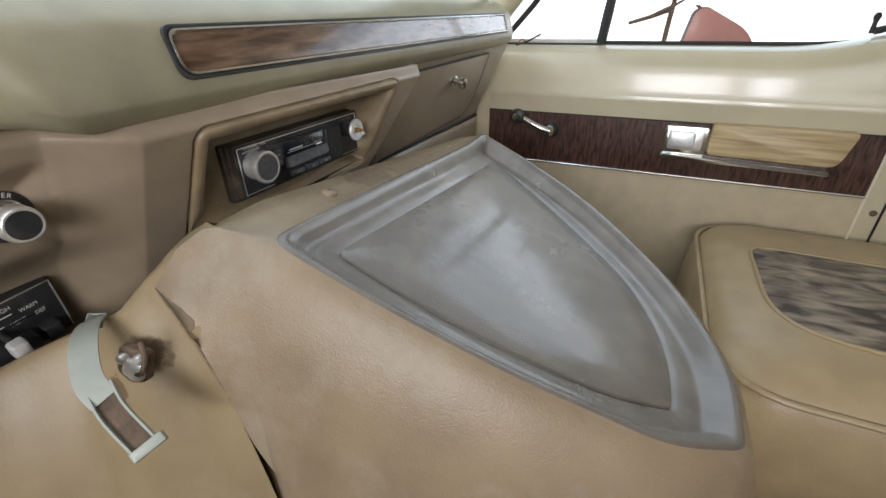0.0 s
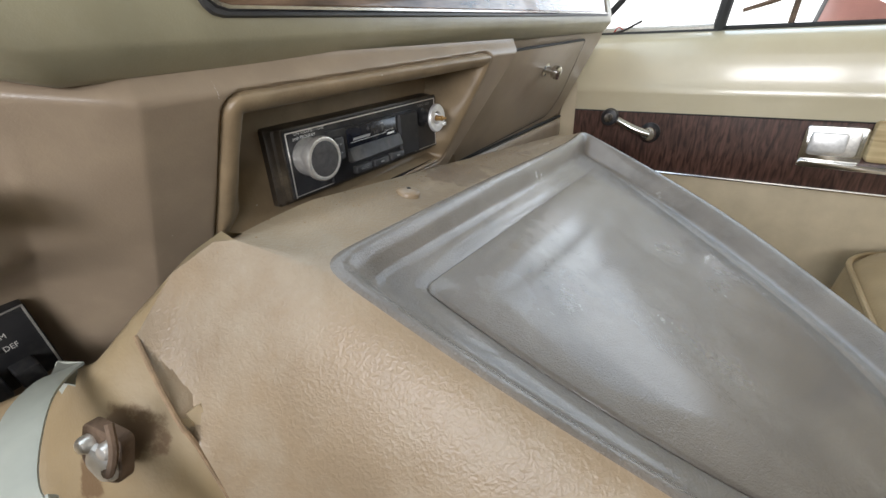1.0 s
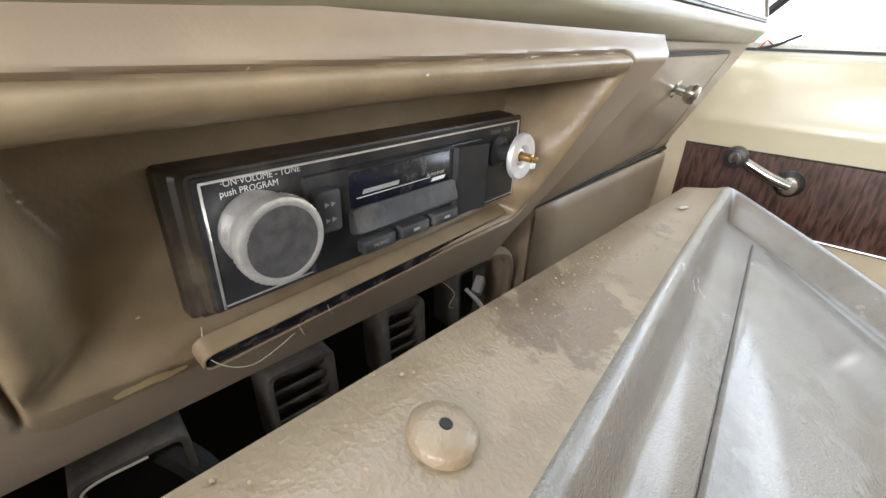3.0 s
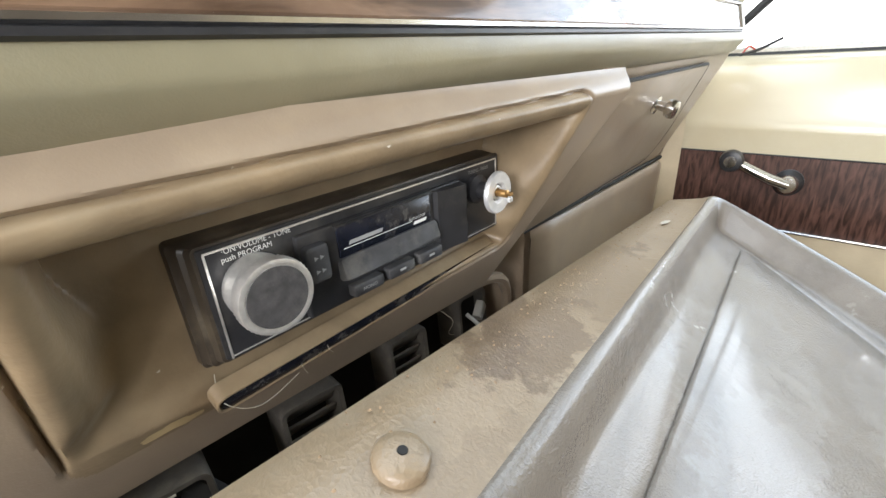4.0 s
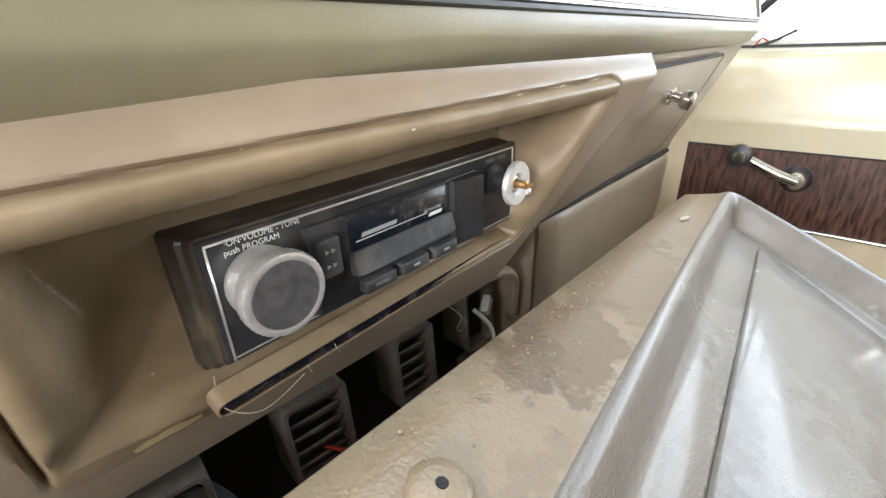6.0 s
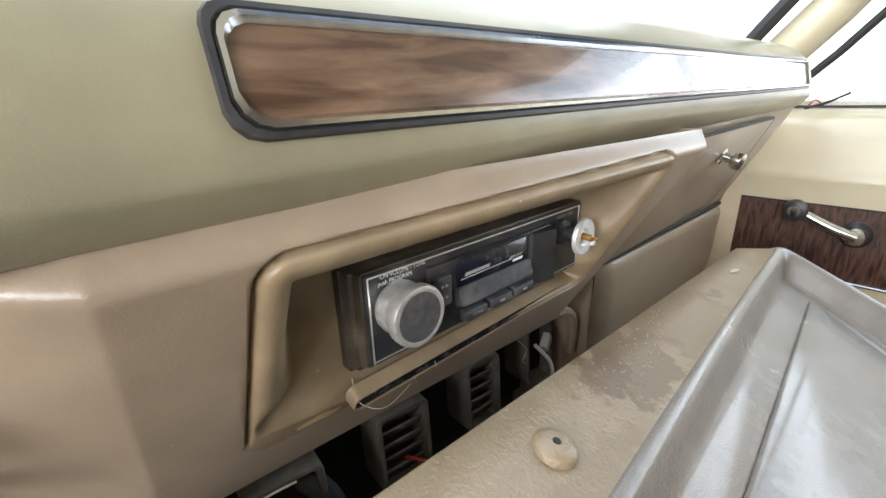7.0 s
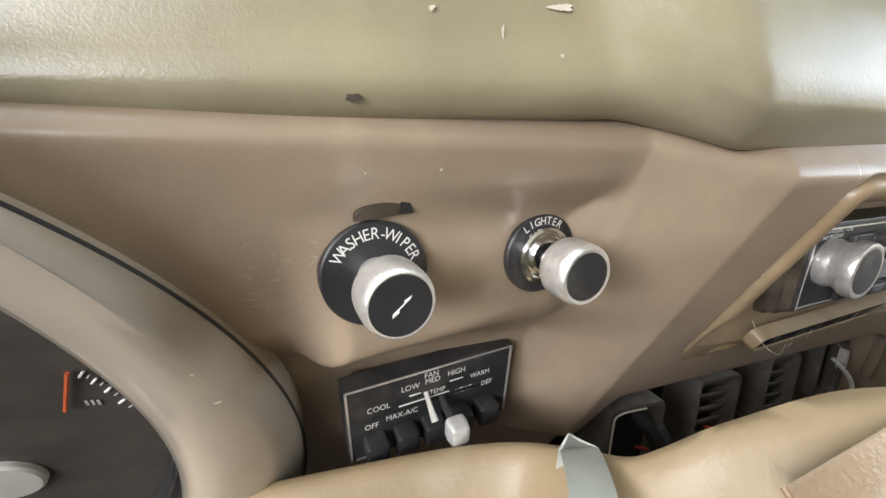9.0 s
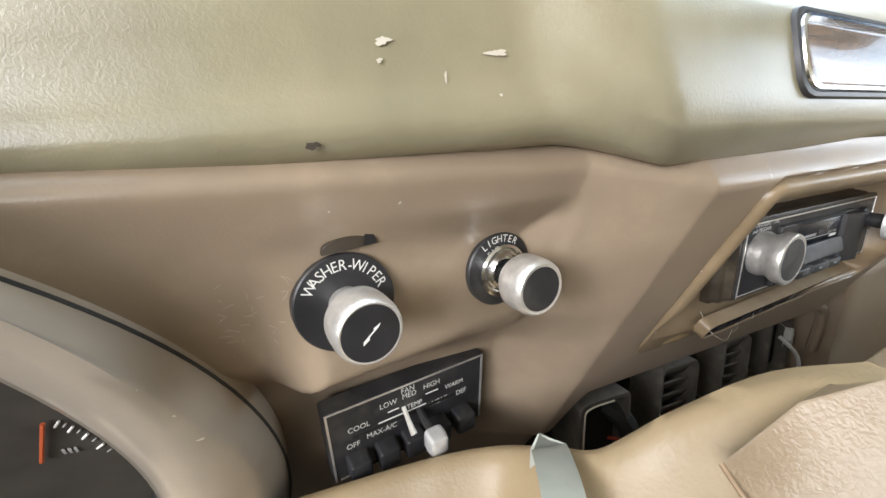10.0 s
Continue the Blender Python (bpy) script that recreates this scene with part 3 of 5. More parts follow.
# ---- padded top of the dash ----
def pad_ring(x):
    """Section of the padded top at x, from the underside lip over the face to the windscreen."""
    k = float(step(0.205, 0.262, np.array(x)))
    y0, z0 = 0.354 - 0.012 * (x - 0.257), 0.985 + 0.008 * (x - 0.257)
    right = [(0.034, 0.004), (0.010, 0.000), (-0.002, -0.0010), (-0.0065, 0.0012), (-0.0110, 0.0072), (-0.0143, 0.0110), (-0.0152, 0.0138), (-0.0138, 0.025), (-0.010, 0.039), (-0.006, 0.054),
             (0.003, 0.062), (0.010, 0.069), (0.022, 0.075), (0.05, 0.081), (0.12, 0.087), (0.26, 0.089), (0.27, 0.05)]
    dx = (x + 0.0465) / 1.2
    ly, lz = 1.2 * (0.362 + 0.20 * (0.2 - dx)) - 0.0700, 0.9925 + 0.05 * (x - 0.15)
    left = [(0.030, -0.003), (0.010, -0.003), (0.004, -0.001), (0.000, 0.003), (-0.001, 0.007), (0.001, 0.012), (0.002, 0.018), (0.0015, 0.026), (0.001, 0.040), (0.003, 0.058),
            (0.009, 0.074), (0.020, 0.088), (0.038, 0.098), (0.07, 0.106), (0.13, 0.108), (0.25, 0.104), (0.26, 0.05)]
    pts = []
    for i, ((a, b), (c, d)) in enumerate(zip(left, right)):
        lean = 0.035 * min(i / 10, 1.0)
        t = min(1.0, max(0.0, (x - 0.214 + lean) / 0.037))
        w = 0.75 * t + 0.25 * t * t * (3 - 2 * t)
        a, b = 1.2 * a, 1.2 * b
        pts.append((x, (ly + a) * (1 - w) + (y0 + c) * w, (lz + b) * (1 - w) + (z0 + d) * w))
    return pts


stations = list(np.linspace(-0.30, 0.14, 10)) + list(np.linspace(0.15, 0.30, 76)) + list(np.linspace(0.32, 1.005, 22))
rings = [pad_ring(float(x)) for x in stations]
last = rings[-1]
mid = V((0, sum(p[1] for p in last[:13]) / 13 + 0.02, sum(p[2] for p in last[:13]) / 13))
for grow, dx in ((0.985, 0.012), (0.95, 0.020), (0.85, 0.027), (0.5, 0.031), (0.05, 0.032)):
    rings.append([(1.005 + dx, mid.y + (p[1] - mid.y) * grow, mid.z + (p[2] - mid.z) * grow) for p in last])
pad = place("dash_pad", (0.4, 0.42, 0.975), "olive tan grained vinyl dash pad with worn scuffs", "dash pad")
ob = part("padding", loft(rings, False), PAD, pad, sharp=70)


def pad_face(x, f, lift=0.0):
    """A point on the face of the padded top between the wood strip's lower (f=0) and upper (f=1) edge."""
    y0, z0 = 0.354 - 0.012 * (x - 0.257), 0.985 + 0.008 * (x - 0.257)
    a, b = V((x, y0 - 0.0144, z0 + 0.0225)), V((x, y0 - 0.0058, z0 + 0.0545))
    n = V((0, -(b.z - a.z), b.y - a.y)).normalized()
    return a + (b - a) * f + n * lift


def strip_outline(inset, lift, n=24):
    x0, x1 = 0.302 + inset, 0.985 - inset
    g = inset / 0.032
    pts = [pad_face(x0 + (x1 - x0) * i / n, g, lift) for i in range(n + 1)]
    pts[0] = pad_face(x0 + 0.009, g, lift)
    for a in (30, 55, 80):
        c, q = math.cos(radians(a)), math.sin(radians(a))
        pts.insert(0, pad_face(x0 + 0.009 * (1 - q), g + 0.28 * (1 - c), lift))
    pts += [pad_face(x1, g + 0.2 + (0.6 - 2 * g) * i / 4, lift) for i in range(5)]
    up = [pad_face(x1 + (x0 - x1) * i / n, 1 - g, lift) for i in range(n + 1)]
    up[-1] = pad_face(x0 + 0.006, 1 - g, lift)
    pts += up + [pad_face(x0 + 0.006 * (1 - math.sin(radians(a))), 1 - g - 0.2 * (1 - math.cos(radians(a))), lift) for a in (35, 60, 85)]
    return pts


part("strip_groove", loft([strip_outline(-0.0009, 0.0), strip_outline(-0.0005, 0.0018), strip_outline(0.001, 0.0022), strip_outline(0.0018, 0.0008)]), BLACK, pad, "black rubber border of wood strip")
part("strip_chrome", loft([strip_outline(0.0015, 0.0008), strip_outline(0.002, 0.0028), strip_outline(0.0033, 0.0032), strip_outline(0.0045, 0.0012)]), CHROME, pad, "narrow chrome border")
part("wood_strip", loft([strip_outline(0.0044, 0.0009), strip_outline(0.0050, 0.0013)], True, False, True), WOOD_DASH, pad, "brown woodgrain strip with sky gloss", sharp=30)

# ---- engine cover between the seats ----
CO = V((0.7063, 0.2533, 0.8483))
CX, CN = V((0.9895, 0.0555, -0.1335)).normalized(), V((0.145, -0.380, 0.914)).normalized()
CW = CX.cross(CN).normalized()


def on_cover(u, w, h=0.0):
    return CO + CX * u + CW * w + CN * h


def three_sided(front, round_side, left, corner=6):
    """A closed outline of (u, w, h): straight front, curved far side, left side; its corners softened."""
    pts = []
    for side, n in ((front, 130), (round_side, 200), (left, 110)):
        line = curve([p if len(p) == 3 else (*p, 0.0) for p in side], 24)
        cum = [0.0]
        for a, b in zip(line, line[1:]):
            cum.append(cum[-1] + (b - a).length)
        k = 0
        for i in range(n):
            d = cum[-1] * i / n
            while cum[k + 1] < d:
                k += 1
            pts.append(line[k].lerp(line[k + 1], (d - cum[k]) / max(1e-9, cum[k + 1] - cum[k])))
    for _ in range(corner):
        pts = [(pts[i - 1] + pts[i] * 2 + pts[(i + 1) % len(pts)]) / 4 for i in range(len(pts))]
    return pts


panel = three_sided([(-0.410, 0.002), (-0.2, 0.001), (0.002, 0.0)],
                    [(0.002, 0.0), (-0.038, 0.060), (-0.078, 0.115), (-0.125, 0.172), (-0.175, 0.219), (-0.235, 0.246), (-0.295, 0.256), (-0.352, 0.254)],
                    [(-0.352, 0.254), (-0.380, 0.203), (-0.400, 0.13), (-0.409, 0.06), (-0.410, 0.002)])
crest = three_sided([(-0.447, -0.025, 0.009), (-0.3, -0.032, 0.0095), (-0.09, -0.039, 0.010), (-0.02, -0.041, 0.013), (0.040, -0.044, 0.020)],
                    [(0.040, -0.044, 0.020), (0.018, 0.058, 0.020), (-0.022, 0.142, 0.020), (-0.085, 0.213, 0.018), (-0.165, 0.270, 0.016), (-0.268, 0.305, 0.013), (-0.364, 0.297, 0.010)],
                    [(-0.364, 0.297, 0.010), (-0.400, 0.244, 0.008), (-0.415, 0.196, 0.008), (-0.430, 0.132, 0.008), (-0.441, 0.055, 0.008), (-0.446, -0.002, 0.0085), (-0.447, -0.025, 0.009)], 14)


def between(f, h, rise=0.0):
    """A ring part of the way from the panel's edge to the crest, at height h plus a share of the crest's."""
    return [on_cover(a.x + (b.x - a.x) * f, a.y + (b.y - a.y) * f, h + b.z * rise) for a, b in zip(panel, crest)]


def inside(d, h):
    mid = V((-0.24, 0.11, 0))
    return [on_cover(p.x + (mid.x - p.x) * d, p.y + (mid.y - p.y) * d, h) for p in panel]


cover = place("engine_cover", (0.48, 0.1, 0.35), "grey-tan moulded engine cover with recessed tray, dusty and stained", "engine cover")
part("tray_panel", loft([inside(-0.002, -0.0018), inside(0.002, -0.0004), inside(0.008, 0.0), inside(0.2, 0.0), inside(0.6, 0.0), inside(0.97, 0.0)], True, False, True), TRAY, cover, "grained tray panel toned grey-brown for its light, dust and sheen smears", sharp=60)
part("tray_channel", loft([inside(-0.001, -0.0022), between(0.05, -0.0012), between(0.40, -0.0012), between(0.52, -0.0008), between(0.60, 0.0, 0.10), between(0.72, 0.0, 0.55), between(0.84, 0.0, 0.90), between(0.93, 0.0005, 1.0), between(1.0, 0.0, 1.0), between(1.03, -0.0006, 0.98)]), TRAY, cover, "glossy moulded channel round the tray", sharp=60)


def ledge_point(x):
    return V((x, 0.2875 + 0.060 * (x - 0.25), 0.923 - 0.132 * (x - 0.356)))


CORNER = (V((0.2525, 0.2760, 0.9335)), V((0.2490, 0.2840, 0.9325)), V((0.2370, 0.2965, 0.9220)), V((0.2218, 0.3060, 0.9000)), V((0.2150, 0.2770, 0.8800)), V((0.2165, 0.2580, 0.8280)), V((0.2150, 0.150, 0.50)))
rings = [[] for _ in range(8)]
edge = between(1.03, -0.0006, 0.98)
for i, (p, c) in enumerate(zip(edge, crest)):
    u, w = c.x, c.y
    if i < 130:
        e = ledge_point(min(max(p.x + 0.004, 0.25), 0.722))
        rows = [p.lerp(e, 0.22) + V((0, 0, -0.0012)), p.lerp(e, 0.55) + V((0, 0, -0.0008)), e, e + V((0, 0.0035, -0.004)), e + V((0, 0.006, -0.03)), e + V((0, 0.012, -0.10)), e + V((0, 0.03, -0.5))]
        near = min(1.0, max(0.0, 1 - (u + 0.440) / 0.028)) ** 1.5
    else:
        d = V((u + 0.24, w - 0.11))
        flat = CX * d.x + CW * d.y
        flat.z = 0
        flat.normalize()
        if i >= 330:
            flat = flat.lerp(V((-1, 0.05, 0)), 0.8).normalized()
        side = float(step(0.3, 0.8, np.array(-flat.x)))
        steep = [(0.003, -0.002), (0.006, -0.008), (0.008, -0.02), (0.010, -0.035), (0.014, -0.06), (0.03, -0.13), (0.06, -0.45)]
        slope = [(0.005, -0.003), (0.012, -0.011), (0.021, -0.026), (0.033, -0.052), (0.043, -0.10), (0.054, -0.17), (0.09, -0.45)]
        rows = [p + flat * (a[0] * (1 - side) + b[0] * side) + V((0, 0, a[1] * (1 - side) + b[1] * side)) for a, b in zip(steep, slope)]
        near = min(1.0, max(0.0, 1 - (w + 0.016) / 0.070)) ** 1.6 if i >= 330 else 0.0
    rings[0].append(p)
    for r, a, b in zip(rings[1:], rows, CORNER):
        r.append(a.lerp(b, near))
part("shell", loft(rings), COVER, cover, "tan grained vinyl sides and ledge", sharp=75)
btn = V((0.3555, 0.2755, 0.9212))
bmtx = basis(btn, (1, 0.03, -0.15), (0.13, -0.18, 1.0))
plug = part("ledge_plug", turned(bmtx, [(0.0068, -0.005), (0.0068, -0.0014), (0.0062, -0.0006), (0.004, 0.0002), (0.0014, 0.0004), (0.0010, 0.0)], 40), COVER, cover, "round tan plug with a dark centre hole")
# flat dark disc; the hole's shade is its colour
part("plug_hole", turned(bmtx, [(0.0012, 0.0001), (0.0012, 0.0006), (0.0005, 0.0006)], 16), DEEP_SHADE, plug)

# ---- cowl in front of the cover, with its seam and the latch strap ----
TOP = curve([(0.2520, 0.2890, 0.9320), (0.2475, 0.308, 0.9195), (0.2340, 0.326, 0.8990), (0.2160, 0.343, 0.8770), (0.210, 0.366, 0.8630), (0.200, 0.386, 0.852), (0.176, 0.400, 0.846), (0.140, 0.413, 0.839), (0.03, 0.44, 0.826)], 8)
LOW = curve([(0.215, 0.15, 0.50), (0.200, 0.17, 0.49), (0.180, 0.20, 0.48), (0.155, 0.23, 0.47), (0.120, 0.25, 0.46), (0.10, 0.28, 0.45), (0.07, 0.31, 0.45), (0.03, 0.33, 0.45), (-0.05, 0.36, 0.45)], 8)
rows = [[] for _ in range(10)]
for i, (a, b) in enumerate(zip(TOP, LOW)):
    t = TOP[min(i + 1, len(TOP) - 1)] - TOP[max(i - 1, 0)]
    t.z = 0
    n = V((0, 0, 1)).cross(t).normalized()
    fill = max(0.0, 1 - i / 22) ** 0.5
    core = V((0.29, 0.296, 0.915))
    rows[0].append((a - n * 0.010 + V((0, 0, -0.05))).lerp(core, fill))
    rows[1].append((a - n * 0.008 + V((0, 0, -0.003))).lerp(a.lerp(core, 0.5) + V((0, 0, 0.001)), fill))
    rows[2].append(a - n * 0.004 + V((0, 0, 0.0008)))
    near = max(0.0, 1 - i / 18) ** 1.3
    for r, f, c in zip(rows[3:], (0.0, 0.01, 0.03, 0.08, 0.20, 0.5, 1.0), CORNER):
        bulge = n * (0.006 * math.sin(math.pi * min(1, f * 2.2)) if f < 0.45 else 0) * min(1.0, i / 14)
        r.append((a.lerp(b, f) + bulge + n * (0.022 * f ** 0.5 * (1 - f) ** 2 * min(1.0, i / 20))).lerp(c, near))
cowl = place("engine_cowl", (0.2, 0.38, 0.45), "yellowed tan painted cowl with rust round the latch", "cowl")
part("cowl_shell", loft(rows, False), COWL, cowl, "yellowed tan paint, stained and scuffed", sharp=70)
seam = list(CORNER[3:])
part("seam_flange", tube(curve([p + V((0.0075, 0.0042, -0.002)) for p in seam[1:]], 5), 0.0062, 8), COWL, cowl, "turned-in flange behind the seam")
part("seam_edge", tube(curve(seam, 5), 0.0009, 6), STAIN, cowl, "dark gap along the cover seam")

# ---- radio set in its recess ----
RM = basis((0.443, 0.3722, 0.9225), (1, 0, 0), (0, -1, 0))


def rm(u, v, d=0.0):
    return RM @ pose(u, v, d)


radio = place("car_radio", (0.443, 0.386, 0.899), "dusty black car cassette radio with one missing knob", "radio")
part("sleeve", loft([[RM @ V((x * k + o, y * k2 + q, z)) for x, y in rounded(0.178, 0.0455, 0.002, 3)] for k, k2, o, q, z in
                     ((1.044, 1.17, -0.002, -0.002, -0.018), (1.042, 1.16, -0.002, -0.002, -0.011), (1.034, 1.13, -0.0015, -0.0015, -0.010), (1.030, 1.11, -0.001, -0.0015, -0.0065), (1.018, 1.06, -0.0005, -0.001, -0.0055), (1.014, 1.04, 0, 0, -0.001), (0.99, 0.99, 0, 0, -0.0005))], True, False, True), SLEEVE, radio, "stepped dark brown mounting sleeve")
face = part("faceplate", slab(RM, rounded(0.178, 0.0455, 0.0012, 3), -0.004, 0.0, 0.0006), BLACK, radio, "black faceplate with silver edge line")
for u, v, w, h in ((0.0, 0.0208, 0.174, 0.0008), (-0.0868, -0.001, 0.0008, 0.0430), (0.0868, -0.001, 0.0008, 0.0430), (0.0, -0.0215, 0.174, 0.0005)):
    part("edge_line", box(rm(u, v), w, h, -0.0002, 0.00035, 0.0001), SATIN, face)
mod = part("cassette_module", slab(RM, round_poly([(-0.043, -0.0212), (0.050, -0.0212), (0.050, 0.0165), (-0.043, 0.0165)], 0.001, 3), -0.001, 0.0028, 0.0008), BLACK, radio, "raised black cassette module")
part("rewind_key", box(rm(-0.0372, 0.0035), 0.0095, 0.0165, 0.002, 0.0068, 0.0014, 0.0015), BLACK_DUSTY, mod, "upright dusty rocker key")
for v in (0.0065, 0.0005):
    for du in (-0.0012, 0.0012):
        part("arrow_mark", slab(rm(-0.0372 + du, v), [(-0.0008, -0.001), (0.0010, 0.0), (-0.0008, 0.001)], 0.0066, 0.00695, 0.0001), FADED, mod, smooth=False)
part("dial_window", box(rm(0.0, 0.0078), 0.053, 0.0150, 0.0026, 0.0033, 0.0003, 0.001), NAVY, mod, "dark blue-black dial window")
part("window_frame", slab(rm(0.0, 0.0157), rounded(0.055, 0.001, 0.0004, 2), 0.0025, 0.0046, 0.0003), BLACK, mod)
part("dial_line", box(rm(-0.005, 0.0042), 0.038, 0.00028, 0.0032, 0.00345, 0.00005), PRINT, mod)
# maker's mark drawn as a plain slanted bar
part("maker_mark", slab(rm(-0.0125, 0.0062), [(-0.009, -0.0009), (0.0085, -0.0009), (0.0093, 0.0009), (-0.0082, 0.0009)], 0.0032, 0.00345, 0.00005), FADED, mod, "small pale slanted maker mark", smooth=False)
part("stop_mark", slab(rm(0.0190, 0.0030), [(-0.0045, -0.0010), (0.0035, -0.0010), (0.0045, 0.0006), (-0.0035, 0.0006)], 0.0032, 0.00345, 0.00005), PRINT, mod, smooth=False)
letters("AUTO STOP", rm(0.0172, 0.0047, 0.0033), 0.0014, PRINT, mod)
flap_m = rm(0.0005, -0.0052, 0.0028) @ pose(0, 0, 0, -18, 0, 0)
part("cassette_flap", box(flap_m, 0.056, 0.0105, -0.001, 0.0042, 0.0012, 0.0018), BLACK_DUSTY, mod, "grey dusty cassette flap")
part("end_wedge", loft([[rm(0.029, -0.019) @ V((0, 0, 0.0028)), rm(0.049, -0.019) @ V((0, 0, 0.0028)), rm(0.049, 0.0158) @ V((0, 0, 0.0028)), rm(0.029, 0.0158) @ V((0, 0, 0.0028))],
                        [rm(0.0300, -0.0185) @ V((0, 0, 0.0052)), rm(0.0480, -0.0185) @ V((0, 0, 0.0085)), rm(0.0480, 0.015) @ V((0, 0, 0.0085)), rm(0.0300, 0.015) @ V((0, 0, 0.0052))]], True, False, True), BLACK, mod, "slanted black end block", smooth=False)
for i, u in enumerate((-0.0165, 0.0025, 0.0215)):
    key = part("push_key", box(rm(u, -0.0163), 0.0160, 0.0058, 0.002, 0.0075, 0.0012, 0.001), BLACK_DUSTY, mod, "dusty black push key")
    if i == 0:
        letters("MONO", rm(u, -0.0170, 0.0076), 0.0017, FADED, key)
    else:
        part("key_mark", box(rm(u, -0.0163), 0.0035, 0.0013, 0.0074, 0.00765, 0.00005), FADED, key)
letters("·ON·VOLUME - TONE", rm(-0.0672, 0.0186), 0.0022, PRINT, face, squeeze=0.92)
letters("push PROGRAM", rm(-0.0718, 0.0156), 0.0022, PRINT, face, squeeze=0.92)
letters("·TUNING - FADER", rm(0.0690, 0.0164), 0.0021, FADED, face, squeeze=0.85)
vol = part("volume_knob", turned(rm(-0.0718, 0.0032), [(0.0125, 0.0), (0.0130, 0.003), (0.0120, 0.0058), (0.0120, 0.0075), (0.0137, 0.0105), (0.0146, 0.0120), (0.0148, 0.0160), (0.0142, 0.0172), (0.0128, 0.0176), (0.0119, 0.0172)], 96, True, None, 0.00035, (5, 6)), SATIN, radio, "worn satin metal volume knob with knurled rim")
part("knob_cap", turned(rm(-0.0718, 0.0032), [(0.0120, 0.0165), (0.0117, 0.0175), (0.006, 0.0177), (0.001, 0.0178)], 48), KNOB_CAP, vol, "scuffed dark grey cap")
tun = part("tuning_core", turned(rm(0.0655, 0.0070), [(0.0085, 0), (0.0085, 0.003), (0.005, 0.005), (0.005, 0.013)], 32), BLACK, radio, "bare tuning knob core")
disc = part("tuning_disc", loft([[rm(0.0655, 0.0070) @ V((r * math.cos(a), r * math.sin(a), z)) for a in [2 * math.pi * i / 48 for i in range(48)]] for r, z in ((0.0050, 0.0140), (0.0050, 0.0165), (0.0062, 0.0178), (0.0115, 0.0180), (0.0121, 0.0172), (0.0121, 0.0155), (0.0060, 0.0140), (0.0050, 0.0140))]), WHITE_METAL, tun, "bare white metal ring")
part("ring_tab", box(rm(0.0755, 0.0005), 0.0035, 0.0030, 0.0135, 0.0195, 0.0006), WHITE_METAL, tun)
part("ring_spider", loft([[rm(0.0655, 0.0070) @ V((r * math.cos(a), r * math.sin(a), z)) for a in [2 * math.pi * i / 24 for i in range(24)]] for r, z in ((0.0044, 0.0150), (0.0040, 0.0162), (0.0028, 0.0165))]), SATIN, tun)
part("tuning_shaft", turned(rm(0.0655, 0.0070), [(0.0022, 0.008), (0.0022, 0.0230), (0.0012, 0.0236)], 16), BRASS, tun, "brass shaft")
part("shaft_flat", box(rm(0.0662, 0.0070), 0.0034, 0.0018, 0.010, 0.0255, 0.0003), BRASS, tun)

mod.matrix_basis = RM @ pose(-0.006, 0, 0) @ Matrix.Diagonal((1.11, 1, 1, 1)) @ RM.inverted()

# ---- dark slot strip below the radio ----
SN = (0, -1, -0.5)
strip_y = float(skin_y(np.array(0.44), np.array(0.8785)))
SM = basis((0.441, strip_y - 0.0018, 0.8785), (1, -0.06, 0), SN)
slot = place("blanking_strip", (0.441, strip_y, 0.87), "narrow dark blue strip in a brown moulded frame", "trim strip")
part("strip_frame", loft([[SM @ V((x * kx, y * ky, d)) for x, y in rounded(0.188, 0.0125, 0.0045, 5)] for kx, ky, d in ((1.0, 1.08, -0.007), (0.995, 1.0, 0.0006), (0.99, 0.90, 0.0009), (0.985, 0.80, 0.0002))]), BEZEL, slot, "brown moulded rim")
part("strip_insert", slab(SM, rounded(0.1835, 0.0092, 0.003, 4), -0.003, 0.0004, 0.0002), NAVY, slot, "dark blue dusty insert")

# ---- vent row under the radio panel ----
vents = place("vent_housing", (0.44, 0.47, 0.70), "dark heater vent housing below the radio", "vent housing")
part("housing_lip", tube(curve([(0.268, 0.423, 0.838), (0.30, 0.4165, 0.8415), (0.42, 0.4095, 0.8415), (0.53, 0.4035, 0.8405), (0.572, 0.402, 0.834), (0.590, 0.404, 0.815), (0.597, 0.408, 0.78)], 6), 0.0048, 8), PANEL, vents, "tan chipped lip above the vents")
# black sheet painted as the unlit depth behind the vents
part("housing_shade", loft([[(0.262, 0.47, z), (0.45, 0.475, z), (0.61, 0.47, z)] for z in (0.845, 0.70)], False), DEEP_SHADE, vents, "black sheet standing for the shade behind the vents")
part("housing_side", loft([[(0.604, 0.395, z), (0.610, 0.40, z), (0.612, 0.48, z), (0.604, 0.48, z)] for z in (0.87, 0.66)], True, True, True), PANEL, vents)


def vent(x, w, h, tilt, kind):
    m = basis((x, 0.423, 0.814 - h / 2), (1, 0.02, 0), (tilt, -1, 0.05))
    v = place("air_vent", (x, 0.44, 0.814 - h), kind, "air vent", group="vents under the radio")
    rim_o, rim_i = rounded(w, h, 0.006, 4), rounded(w - 0.007, h - 0.007, 0.004, 4)
    part("frame", loft([[m @ V((a, b, -0.03)) for a, b in rim_o], [m @ V((a, b, -0.001)) for a, b in rim_o], [m @ V((a * 0.97, b * 0.985, 0.0005)) for a, b in rim_o], [m @ V((a, b, 0)) for a, b in rim_i], [m @ V((a, b, -0.028)) for a, b in rim_i]]), VENT, v, "grey-brown plastic frame")
    return v, m


